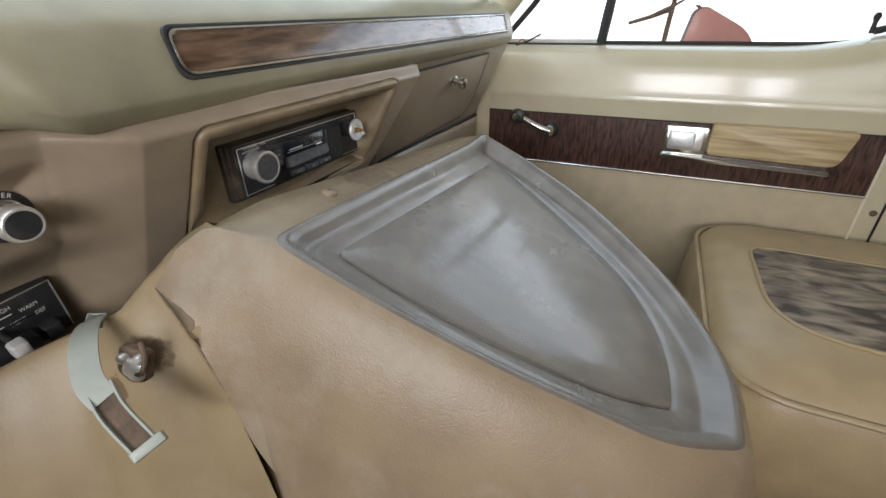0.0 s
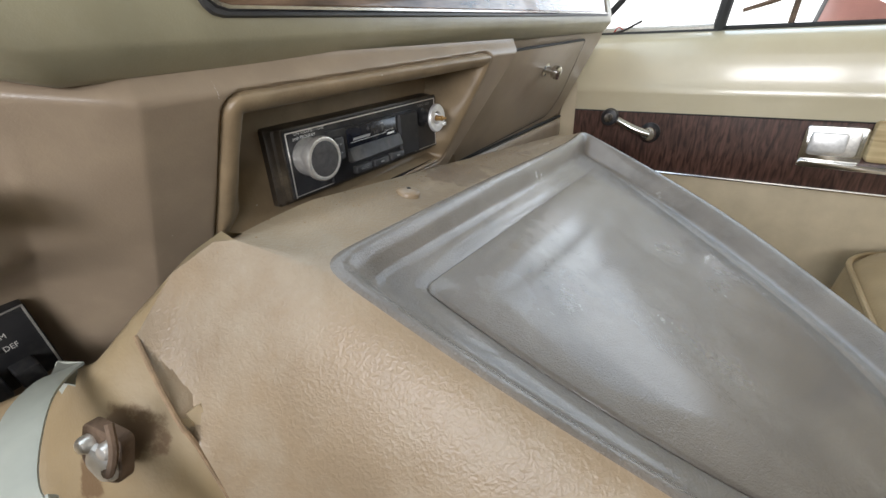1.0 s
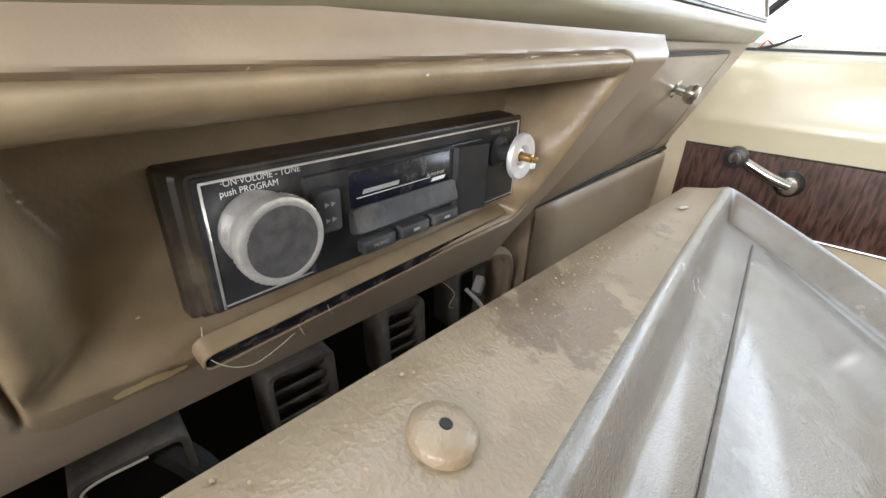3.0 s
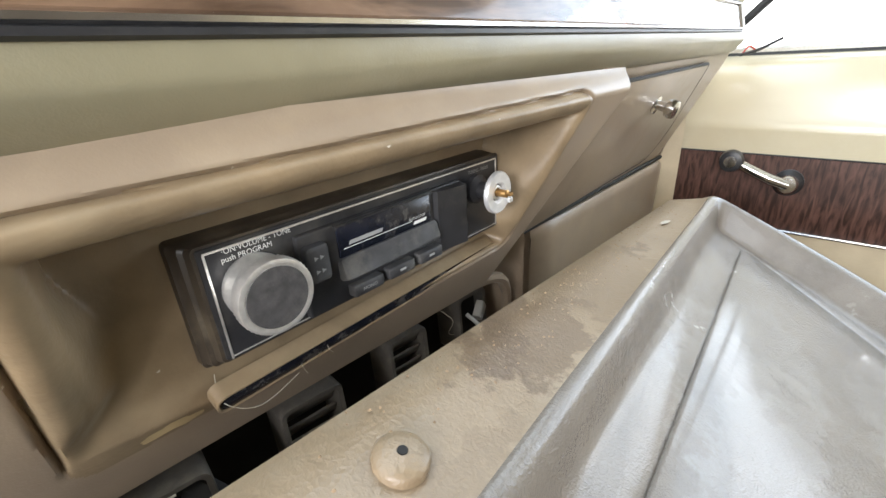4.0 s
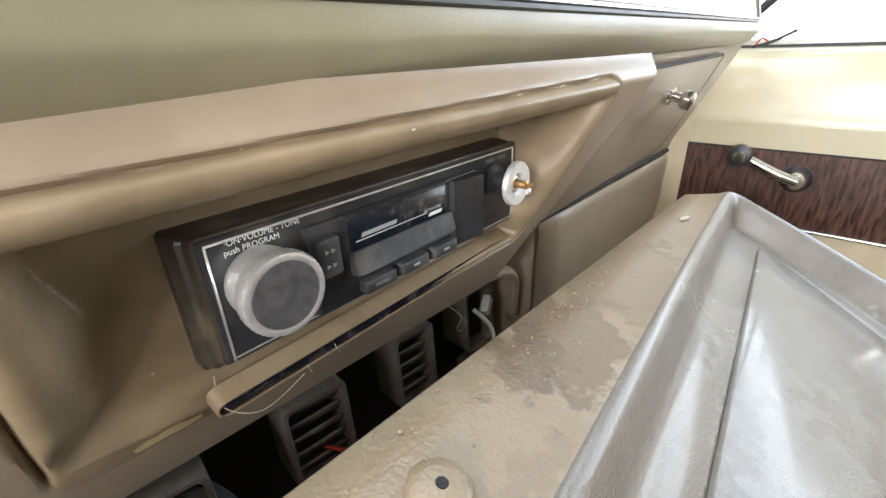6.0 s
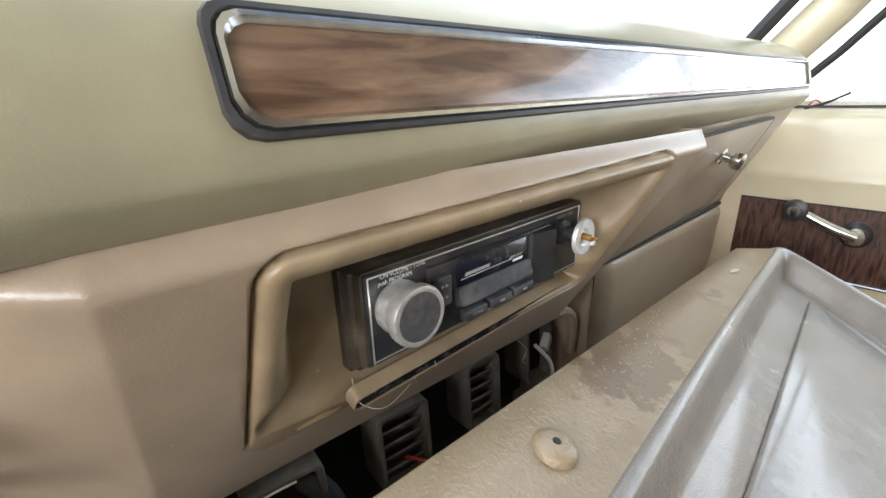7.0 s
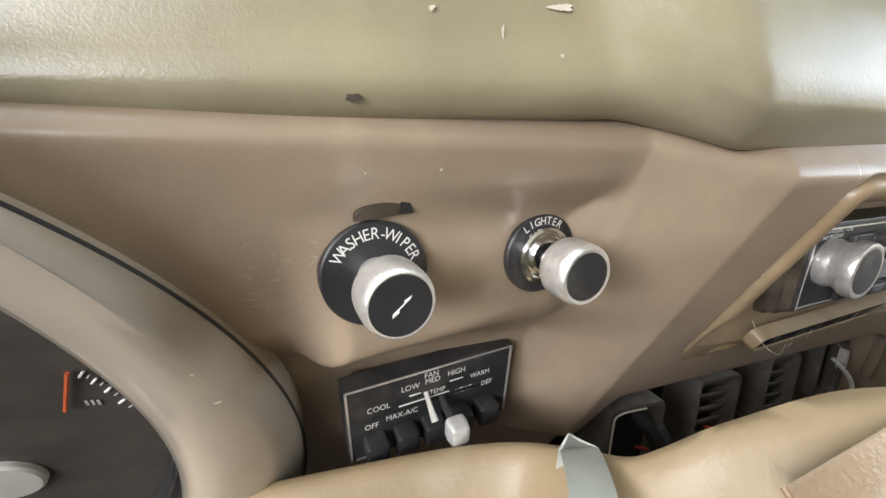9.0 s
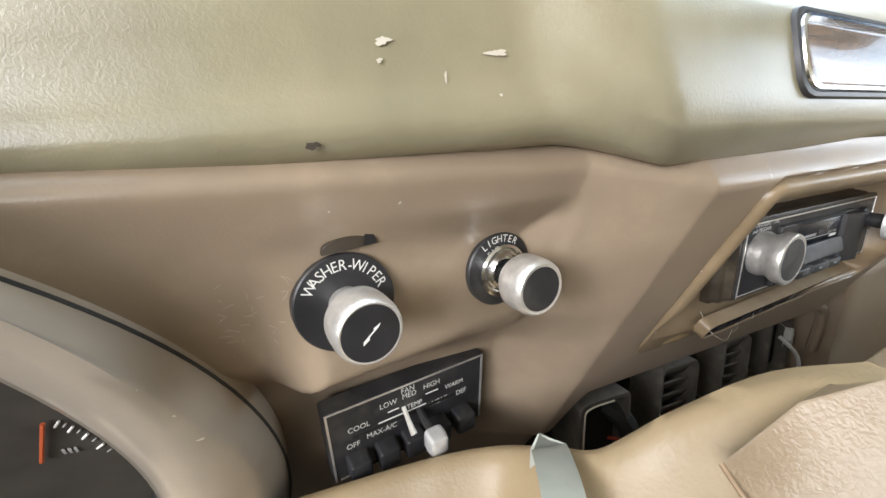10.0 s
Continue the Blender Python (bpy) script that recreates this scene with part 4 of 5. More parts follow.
v, m = vent(0.407, 0.042, 0.066, -0.12, "dusty grey-brown louvred air vent")
for k in range(5):
    part("louvre", box(m @ pose(0, 0.022 - 0.011 * k, -0.008, 28, 0, 0), 0.034, 0.010, -0.0008, 0.0008, 0.0003), VENT, v)
v, m = vent(0.490, 0.036, 0.066, -0.12, "dusty grey-brown louvred air vent")
for k in range(5):
    part("louvre", box(m @ pose(0, 0.022 - 0.011 * k, -0.008, 28, 0, 0), 0.028, 0.010, -0.0008, 0.0008, 0.0003), VENT, v)
v, m = vent(0.322, 0.046, 0.066, -0.12, "open dark air vent with bright worn frame edge")
# near-black plate: shade of the open vent put into colour
part("vent_shade", box(m @ pose(0, 0, -0.012), 0.040, 0.058, -0.002, 0.0, 0.0005), DEEP_SHADE, v)
part("worn_edge", tube(curve([m @ V((-0.0195, -0.020, 0.001)), m @ V((-0.0195, 0.018, 0.001)), m @ V((-0.016, 0.0285, 0.001)), m @ V((0.006, 0.0295, 0.001))], 5), 0.0007, 6), PALE, v, "pale worn frame edge")
v, m = vent(0.568, 0.034, 0.060, -0.12, "dark air vent with a pale lever")
# same near-black plate, painted shade inside this vent
part("vent_shade", box(m @ pose(0, 0, -0.012), 0.030, 0.052, -0.002, 0.0, 0.0005), DEEP_SHADE, v)
part("vent_lever", box(m @ pose(0.004, 0.012, 0.004, 10, 20, 35), 0.016, 0.009, -0.003, 0.004, 0.002), GREY, v, "pale grey lever tip")

for label, mat, r, pts in (("thin red wire hanging under the vents", RED_WIRE, 0.0013, [(0.335, 0.44, 0.765), (0.35, 0.415, 0.772), (0.372, 0.405, 0.765), (0.40, 0.41, 0.745)]),
                           ("black ribbed hose behind the engine cover", RUBBER, 0.008, [(0.330, 0.45, 0.80), (0.345, 0.425, 0.785), (0.348, 0.42, 0.755), (0.345, 0.43, 0.70)]),
                           ("thin red wire hanging under the vents", RED_WIRE, 0.0012, [(0.41, 0.43, 0.765), (0.418, 0.41, 0.768), (0.43, 0.40, 0.755), (0.445, 0.405, 0.735)]),
                           ("pale grey cable below the vent lever", GREY, 0.0018, [(0.555, 0.42, 0.80), (0.560, 0.405, 0.785), (0.555, 0.40, 0.765), (0.565, 0.41, 0.73)])):
    cable = place("cable", pts[0], label, "cable")
    part("cable_run", tube(curve(pts, 6), r, 8), mat, cable)

# ---- glove box door and the panel under it ----
GN = (0, -1, -0.5)


def glove(x, z, d=0.0):
    return V((x, 0.3525 + 0.5 * (0.975 - z), z)) + V(GN).normalized() * d


GM = basis(glove(0.78, 0.925), (1, 0, 0), GN)
gi = GM.inverted()
quad = [gi @ glove(x, z) for x, z in ((0.640, 0.977), (0.937, 0.980), (0.968, 0.893), (0.950, 0.860), (0.600, 0.852))]
gout = round_poly([(p.x, p.y) for p in quad], [0.004, 0.006, 0.02, 0.02, 0.004], 5)
gb = place("glove_box", (0.78, 0.36, 0.87), "flat grey-tan glove box door with chrome knob", "glove box")
part("door", slab(GM, gout, -0.004, 0.0022, 0.0010), PANEL, gb, "grey-tan painted door")
part("door_gap", tube([GM @ V((x * 1.003, y * 1.006, 0.0006)) for x, y in gout] + [GM @ V((gout[0][0] * 1.003, gout[0][1] * 1.006, 0.0006))], 0.0020, 6), RUBBER, gb, "dark gap round the door")
km = basis(glove(0.806, 0.948, 0.002), (1, 0, 0), (-0.1, -1, -0.25))
knob = part("door_knob", turned(km, [(0.0095, 0), (0.0095, 0.0015), (0.0050, 0.003), (0.0048, 0.011), (0.0085, 0.013), (0.0095, 0.017), (0.0088, 0.0215), (0.004, 0.0225)], 28), CHROME, gb, "chrome push knob")
# dark bar on the knob, painted as the shade in a keyhole
part("keyhole", box(km, 0.0012, 0.006, 0.0224, 0.0229, 0.0001), DEEP_SHADE, knob)
low = place("lower_glove_panel", (0.80, 0.38, 0.60), "grey-tan lower dash panel under the glove box", "dash panel")
grid = []
for k, (dy, dz) in enumerate(((0.016, -0.002), (0.004, 0.0), (0.0, -0.004), (-0.001, -0.012), (0.002, -0.08), (0.012, -0.16), (0.03, -0.30))):
    row = []
    for i in range(24):
        f = i / 23
        x = 0.664 + f * 0.398
        edge = 0.012 * (max(0, 1 - f * 14) ** 2 + max(0, 1 - (1 - f) * 14) ** 2)
        row.append((x, 0.412 + dy + edge, 0.845 - 0.008 * f + dz - edge * 0.3))
    grid.append(row)
part("panel_skin", sheet(grid), PANEL, low, "grey-tan painted panel")
part("panel_return", loft([[(0.664, 0.424, z), (0.664, 0.50, z)] for z in (0.843, 0.75, 0.58)], False), PANEL, low)
part("panel_shadow_gap", tube([(0.60, 0.420, 0.8475), (0.80, 0.420, 0.8455), (1.06, 0.420, 0.8395)], 0.003, 6), RUBBER, low, "dark gap above the panel")
part("dash_end", loft([[(x + dx, y + dy, z) for x, y, z in ((1.045, 0.352, 0.995), (1.046, 0.373, 0.95), (1.046, 0.396, 0.90), (1.050, 0.412, 0.862), (1.060, 0.422, 0.836))]
                       for dx, dy in ((0, 0), (0.008, 0.006), (0.012, 0.02), (0.014, 0.12))], False), PANEL, dash, "rounded end of the dash")
kick = place("kick_panel", (1.09, 0.5, 0.4), "tan kick panel below the dash end", "kick panel")
part("kick_skin", loft([[(1.00, 0.50, z), (1.07, 0.47, z), (1.098, 0.40, z)] for z in (0.9, 0.6, 0.3)], False), TRIM_TAN, kick)
wire = place("wire_end", (1.14, 0.31, 0.985), "frayed cable end at the window corner", "cable")
part("wire_core", tube(curve([(1.10, 0.345, 0.985), (1.118, 0.328, 0.990), (1.132, 0.314, 0.998), (1.144, 0.304, 1.004)], 5), 0.0022, 6), BLACK, wire)
part("wire_red", tube(curve([(1.105, 0.343, 0.987), (1.115, 0.338, 0.996), (1.12, 0.330, 0.990)], 5), 0.0012, 6), RED_WIRE, wire, "red strand")

# ---- washer and lighter knobs ----
def round_plate(name, at, r, label, cat):
    return place(name, at, label, cat), basis(at, (1, 0, 0), (0, -1, 0))


wash, WM = round_plate("washer_wiper_knob", (0.1530, 0.3805, 0.9493), 0.0136, "satin metal washer-wiper knob on black printed disc", "control knob")
plate = part("disc", turned(WM, [(0.0138, -0.003), (0.0138, 0.0006), (0.0134, 0.0010), (0.004, 0.0010)], 56), BLACK, wash, "black disc with white lettering")
letters("WASHER-WIPER", WM @ pose(0, 0, 0.001), 0.0030, PRINT, plate, arc=(0.0094, 86, 11.3), squeeze=0.88)
part("stem", turned(WM, [(0.0048, 0.0), (0.0048, 0.011), (0.0060, 0.0135)], 28), SATIN, wash)
HEAD = [(0.0056, 0.0120), (0.0074, 0.0130), (0.0086, 0.0150), (0.0088, 0.0168), (0.0088, 0.0215), (0.0084, 0.0232), (0.0077, 0.0240), (0.0069, 0.0238)]
WH = WM @ pose(-0.0014, 0.0018, 0)
part("head", turned(WH, [(a * 0.93, b) for a, b in HEAD], 96, True, None, 0.00022, (3, 4)), SATIN, wash, "knurled satin metal head")
part("cap", turned(WH, [(0.0070, 0.0232), (0.0068, 0.0239), (0.0040, 0.0240), (0.001, 0.0240)], 40), BLACK, wash, "black cap")
part("wiper_sign", slab(WH @ pose(0, 0, 0, 0, 0, 40), [(-0.0030, -0.0006), (-0.0012, -0.0007), (-0.0008, -0.0002), (0.0022, -0.0001), (0.0030, 0.0002), (0.0012, 0.0005), (0.0008, 0.0001), (-0.0024, 0.0)], 0.0239, 0.0242, 0.00005), PRINT, wash, "white wiper sign", smooth=False)
light, LM = round_plate("lighter", (0.2045, 0.3805, 0.9490), 0.0125, "satin metal cigarette lighter in black ringed socket", "cigarette lighter")
plate = part("disc", turned(LM, [(0.0126, -0.003), (0.0126, 0.0006), (0.0122, 0.0010), (0.004, 0.0010)], 56), BLACK, light, "black disc with white lettering")
letters("LIGHTER", LM @ pose(0, 0, 0.001), 0.0025, PRINT, plate, arc=(0.0096, 94, 11.5), squeeze=0.9)
part("socket_ring", turned(LM, [(0.0090, 0.0), (0.0090, 0.0030), (0.0082, 0.0036), (0.0074, 0.0026), (0.0070, 0.0040), (0.0062, 0.0052), (0.0056, 0.0035)], 48), CHROME, light, "stepped chrome socket")
part("stem", turned(LM, [(0.0050, 0.002), (0.0050, 0.010), (0.0058, 0.0125)], 28), CHROME, light)
LH = LM @ pose(-0.0016, 0.0006, 0)
part("head", turned(LH, [(a, b - 0.001) for a, b in HEAD], 96, True, None, 0.00018, (3, 4)), SATIN, light, "ribbed satin metal head")
part("cap", turned(LH, [(0.0070, 0.0222), (0.0068, 0.0229), (0.0040, 0.0230), (0.001, 0.0230)], 40), BLACK, light, "black cap")
hole = place("switch_hole", (0.1545, 0.381, 0.9655), "empty half-round switch hole in the panel", "switch hole")
HM = basis((0.1545, 0.3790, 0.9640), (1, 0, 0.10), (0, -1, -0.2))
# dark plate: the tan recess with its shade put into the colour
part("opening", slab(HM, [(0.0076 * math.cos(radians(a)), 0.0040 * math.sin(radians(a)) ** 0.6) for a in range(0, 181, 12)], -0.004, 0.0, 0.0003), SLEEVE, hole, "plate darkened to stand for the shaded tan recess")
# dark sliver painted as the shadow in the hole
part("shadow_gap", slab(HM, [(0.0036, 0.0004), (0.0075, 0.0004), (0.0066, 0.0032), (0.0042, 0.0038)], -0.002, 0.0003, 0.0001), DEEP_SHADE, hole, smooth=False)

# ---- heater controls ----
XM = basis((0.1838, 0.4115, 0.8770), (1, -0.03, 0.085), (0, -1, -0.18))


def xm(u, v, d=0.0):
    return XM @ pose(u, v, d)


heat = place("heater_control", (0.1855, 0.415, 0.86), "black heater control plate with keys and levers", "heater control")
plate = part("plate", slab(XM, rounded(0.0725, 0.0395, 0.0012, 3), -0.008, 0.0, 0.0006), BLACK, heat, "black plate with silver border")
for u, v, w, h in ((0, 0.0190, 0.0705, 0.0007), (-0.0352, 0, 0.0009, 0.0385), (0.0352, 0, 0.0009, 0.0385), (-0.012, -0.0190, 0.043, 0.0007)):
    part("border_line", box(xm(u, v), w, h, -0.0001, 0.0004, 0.0001), SATIN, plate)
for word, u, v, hgt in (("FAN", -0.001, 0.0150, 0.0021), ("LOW", -0.0095, 0.0112, 0.0021), ("MED", -0.0005, 0.0118, 0.0021), ("HIGH", 0.0095, 0.0125, 0.0021), ("WARM", 0.0200, 0.0075, 0.0019),
                        ("TEMP", 0.0015, 0.0052, 0.0019), ("COOL", -0.0220, 0.0052, 0.0021), ("OFF", -0.0250, -0.0035, 0.0021), ("MAX-A/C", -0.0130, -0.0020, 0.0021), ("HEAT", 0.0130, 0.0012, 0.0020), ("DEF", 0.0235, 0.0010, 0.0020)):
    letters(word, xm(u * 1.05, v), hgt * 1.4, PRINT, plate, squeeze=0.8)
for u, v, w in ((-0.008, 0.0080, 0.005), (0.010, 0.0095, 0.006), (-0.004, 0.0040, 0.022)):
    part("scale_line", box(xm(u, v), w, 0.0004, -0.0001, 0.0003, 0.00005), PRINT, plate)
# dark bar with the slot's shade in its colour
part("lever_slot", box(xm(-0.002, 0.0025), 0.048, 0.0016, -0.0001, 0.0004, 0.0001), DEEP_SHADE, plate)
for u in (-0.0255, -0.0130, -0.001, 0.0115, 0.0240):
    part("key", box(xm(u, -0.0115), 0.0092, 0.0105, 0.0, 0.0075, 0.0014, 0.0014), BLACK, heat, "black push key")
part("fan_lever", tube([xm(-0.0035, 0.0075, 0.0), xm(-0.0035, 0.004, 0.005), xm(-0.0030, 0.0, 0.009)], 0.0011, 8, taper=[0.9, 1.0, 1.4]), SATIN, heat, "small silver lever")
tl = part("temp_lever", tube([xm(0.0035, 0.002, 0.0), xm(0.0040, -0.001, 0.012)], 0.0018, 8), BLACK, heat)
part("lever_tip", loft([[xm(0.0045, -0.0030, 0.010) @ V((a * k, b * k, d)) for a, b in rounded(0.0085, 0.0105, 0.002, 4)] for k, d in ((0.75, 0.0), (0.95, 0.001), (1.0, 0.004), (0.88, 0.0075), (0.6, 0.0085))], True, True, True), WHITE_METAL, tl, "pale worn lever tip")

# ---- instrument hood and gauge ----
cl = place("instrument_cluster", (0.01, 0.42, 0.80), "round gauge in a tan glossy hood, scratched paint", "instrument cluster")
UP = V((0, -0.45, 1)).normalized()
OUTN = V((-0.10, -1, -0.45)).normalized()


def ringpts(cx, cz, r, lift, n=72, turn=(-80, 97)):
    """An arc on the tilted instrument face, raised towards the driver by lift."""
    o = V((cx, 0.369 + 0.45 * (0.982 - cz) + 0.12 * (0.17 - cx), cz)) + OUTN * lift
    ex = V((1, -0.12, 0)).normalized()
    angles = [radians(turn[0] + (turn[1] - turn[0]) * i / (n - 1)) for i in range(n)]
    return [o + ex * (r * math.cos(a)) + UP * (r * math.sin(a)) for a in angles]


def spot(x, z, lift):
    return V((x, 0.369 + 0.45 * (0.982 - z) + 0.12 * (0.17 - x), z)) + OUTN * lift


HOOD_ARCS = [(-0.0448, 0.8581, 0.1803, -0.010), (-0.0448, 0.8581, 0.1799, 0.0005), (-0.0446, 0.862, 0.1775, 0.005), (-0.044, 0.874, 0.1700, 0.012), (-0.042, 0.888, 0.1625, 0.0165),
             (-0.0405, 0.9018, 0.1549, 0.0185), (-0.064, 0.8995, 0.1735, 0.0195), (-0.0860, 0.8965, 0.1918, 0.0182), (-0.0850, 0.8930, 0.1832, 0.0145), (-0.0789, 0.8893, 0.1733, 0.0100), (-0.0789, 0.8860, 0.1728, 0.0)]
part("hood", loft([ringpts(*a) for a in HOOD_ARCS], False), HOOD, cl, "glossy painted hood, grey-tan lightened for window sheen", sharp=60)
part("hood_gap", tube(ringpts(-0.0448, 0.8581, 0.1801, 0.0006, 90), 0.0006, 6), RUBBER, cl, "dark gap round the hood")
IC = (-0.0789, 0.8860)
for k, (r0, r1, mat, nm) in enumerate(((0.1730, 0.1712, BLACK, "trim_shadow"), (0.1712, 0.1700, CHROME, "trim_ring"), (0.1700, 0.1682, BLACK, "trim_shadow"), (0.1682, 0.1674, CHROME, "trim_ring"))):
    part(nm, loft([ringpts(*IC, r0, 0.001 - 0.0025 * k), ringpts(*IC, (r0 + r1) / 2, 0.0012 - 0.0025 * k), ringpts(*IC, r1, -0.002 - 0.0025 * k)], False), mat, cl)
part("gauge_wall", loft([ringpts(*IC, 0.1676, -0.008), ringpts(*IC, 0.1664, -0.0145)], False), BLACK, cl)
gface = part("gauge_face", loft([ringpts(*IC, 0.1668, -0.014), ringpts(*IC, 0.08, -0.014), ringpts(*IC, 0.002, -0.014)], False), GAUGE, cl, "dark brown gauge face")
hub_m = basis(spot(0.0290, 0.8555, -0.0138), (1, -0.12, 0), tuple(OUTN))
part("hub", turned(hub_m, [(0.0125, 0.0), (0.0125, 0.002), (0.0115, 0.003), (0.002, 0.0032)], 40), GREY, gface, "pale grey centre disc")
part("needle", tube([spot(0.0589, 0.8923, -0.0125), spot(0.0651, 0.9109, -0.0125)], 0.0007, 6), ORANGE, gface, "orange gauge needle")
for k in range(8):
    f = k / 7
    p = spot(0.0685 + 0.0085 * f, 0.9095 - 0.0205 * f + 0.0025 * math.sin(math.pi * f), -0.0134)
    d = (p - spot(0.0290, 0.8555, -0.0134)).normalized()
    part("tick", tube([p - d * (0.0032 if k % 2 == 0 else 0.0018), p], 0.00045 if k % 2 == 0 else 0.0003, 5), PRINT if k % 2 == 0 else FADED, gface)
for k in range(3):
    part("numeral_bar", box(basis(spot(0.0650 + 0.0016 * k, 0.8935 - 0.0003 * k, -0.0136), (1, -0.12, 0), tuple(OUTN)), 0.0009, 0.0030, 0.0, 0.0002, 0.0001), FADED, gface)

# ---- latch strap on the cowl ----
latch = place("cover_latch", (0.21, 0.34, 0.78), "grey-green metal strap latch with rusted keeper", "latch")
TO_SEAT = V((-0.45, -0.55, 0.70)).normalized()


def band(path, width, thick, lip=0.0):
    """A flat metal band along a path, its broad side towards the driver; lip turns its long edges up."""
    rows = []
    for i, p in enumerate(path):
        t = (path[min(i + 1, len(path) - 1)] - path[max(i - 1, 0)]).normalized()
        side = t.cross(TO_SEAT).normalized()
        up = side.cross(t).normalized()
        w = width / 2
        if lip:
            prof = [(-w, lip), (-w + thick, lip), (-w + thick, thick), (w - thick, thick), (w - thick, lip), (w, lip), (w, 0), (-w, 0)]
        else:
            prof = [(-w, 0), (-w, thick), (-w * 0.8, thick * 1.3), (w * 0.8, thick * 1.3), (w, thick), (w, 0)]
        rows.append([p + side * a + up * b for a, b in prof])
    return loft(rows, True, True, True)


strap_path = curve([(0.2105, 0.3660, 0.8540), (0.2095, 0.3650, 0.8650), (0.2030, 0.3560, 0.8715), (0.1900, 0.3370, 0.8755), (0.1790, 0.3200, 0.8700), (0.1735, 0.3080, 0.8640), (0.1730, 0.2990, 0.8570)], 6)
part("strap", band(strap_path, 0.0150, 0.0010), GREYWHITE, latch, "pale grey-green painted strap", sharp=50)
lever_path = curve([(0.1765, 0.3060, 0.8590), (0.1730, 0.2950, 0.8530), (0.1716, 0.2850, 0.8470), (0.1705, 0.2690, 0.8380)], 5)
lever = part("lever", band(lever_path, 0.0135, 0.0012, 0.0050), GREYWHITE, latch, "channel-shaped pale painted lever", sharp=50)
part("lever_floor", band([p + TO_SEAT * 0.0013 for p in lever_path], 0.0105, 0.0006), RUST, lever, "dark rusted inside of lever")
part("lever_foot", box(basis((0.1708, 0.2665, 0.8385), (1, -0.2, 0.1), tuple(TO_SEAT)), 0.018, 0.006, 0.0, 0.005, 0.0015), GREYWHITE, latch)
KM = basis((0.1995, 0.3160, 0.8535), (0, 1, 0), (-1, -0.25, 0.25))
part("keeper_plate", slab(KM, round_poly([(-0.012, -0.011), (0.009, -0.013), (0.013, 0.006), (0.003, 0.013), (-0.009, 0.010)], 0.004, 4), -0.004, 0.0012, 0.0006), RUST, latch, "rusted keeper plate")
part("keeper_boss", loft([[KM @ V((x * k - 0.001, y * k + 0.002, z)) for x, y in round_poly([(-0.008, -0.006), (0.006, -0.008), (0.009, 0.003), (0.000, 0.009), (-0.007, 0.006)], 0.003, 4)] for k, z in ((1.0, 0.0), (1.0, 0.002), (0.85, 0.0036), (0.5, 0.0042))], True, False, True), WHITE_METAL, latch, "pale corroded metal lump")
for u, v in ((-0.0065, -0.0065), (0.0055, -0.0050)):
    sc = part("keeper_screw", turned(KM @ pose(u, v, 0), [(0.0036, 0.001), (0.0036, 0.0040), (0.0026, 0.0056), (0.0010, 0.0060)], 20), SATIN, latch)
part("keeper_hook", tube(curve([KM @ V((-0.004, 0.004, 0.003)), KM @ V((-0.011, 0.000, 0.006)), KM @ V((-0.013, -0.010, 0.005)), KM @ V((-0.009, -0.019, 0.003))], 5), 0.0016, 8), RUST, latch)

# the driver-side controls sit in the frame of their panel
DRIVER = Matrix.Translation((-0.0465, -0.0664, -0.1966)) @ Matrix.Scale(1.2, 4)
for ob, shift, size in ((wash, (-0.0024, 0.0, -0.0014), 1.08), (light, (0.0010, 0.0, -0.0006), 1.03), (hole, (-0.0015, 0.0, 0.0), 1.05), (heat, (0.0, 0.0, -0.001), 1.0), (cl, (0.0, 0.0, -0.007), 1.0)):
    ob.matrix_world = Matrix.Translation(shift) @ DRIVER @ Matrix.Translation(ob.location) @ Matrix.Scale(size, 4)

# ---- passenger seat ----
seat = place("passenger_seat", (0.83, -0.4, 0.30), "tan vinyl van seat with striped woven insert", "seat")


def cushion(inset, z, r):
    return [V((x + 0.83, y - 0.42, z)) for x, y in rounded(0.52 - 2 * inset, 0.70 - 2 * inset, r, 8)]


part("cushion", loft([cushion(0.02, 0.42, 0.08), cushion(0.0, 0.48, 0.09), cushion(-0.004, 0.56, 0.09), cushion(0.002, 0.63, 0.09), cushion(0.018, 0.658, 0.085), cushion(0.04, 0.669, 0.075), cushion(0.08, 0.673, 0.06), cushion(0.17, 0.674, 0.03)], True, True, True), SEAT, seat, "tan grained vinyl", sharp=70)
part("piping", tube(cushion(0.006, 0.648, 0.09) + cushion(0.006, 0.648, 0.09)[:1], 0.0042, 8), SEAT, seat, "rounded piping")
ins = round_poly([(0.685, -0.150), (0.940, -0.150), (0.935, -0.62), (0.675, -0.62)], [0.10, 0.035, 0.04, 0.04], 8)
part("insert", loft([[V((x, y, 0.6715)) for x, y in ins], [V((0.81 + (x - 0.81) * 0.97, -0.38 + (y + 0.38) * 0.985, 0.6755)) for x, y in ins], [V((0.81 + (x - 0.81) * 0.5, -0.38 + (y + 0.38) * 0.5, 0.677)) for x, y in ins]], True, False, True), WEAVE, seat, "brown striped woven cloth insert")
part("insert_piping", tube([V((x, y, 0.674)) for x, y in ins] + [V((ins[0][0], ins[0][1], 0.674))], 0.0030, 6), SEAT, seat)
part("seat_base", loft([[V((x + 0.83, y - 0.42, z)) for x, y in rounded(0.40, 0.50, 0.03)] for z in (0.0, 0.43)], True, True, True), BLACK, seat)

# ---- outside mirror and its bracket ----
mirror = place("side_mirror", (1.45, -0.07, 0.90), "outside mirror head, reddish reflection painted on glass in a thin frame", "mirror")
MM = basis((1.45, -0.055, 1.00), (0, -1, 0.0), (-1, -0.15, 0.0))
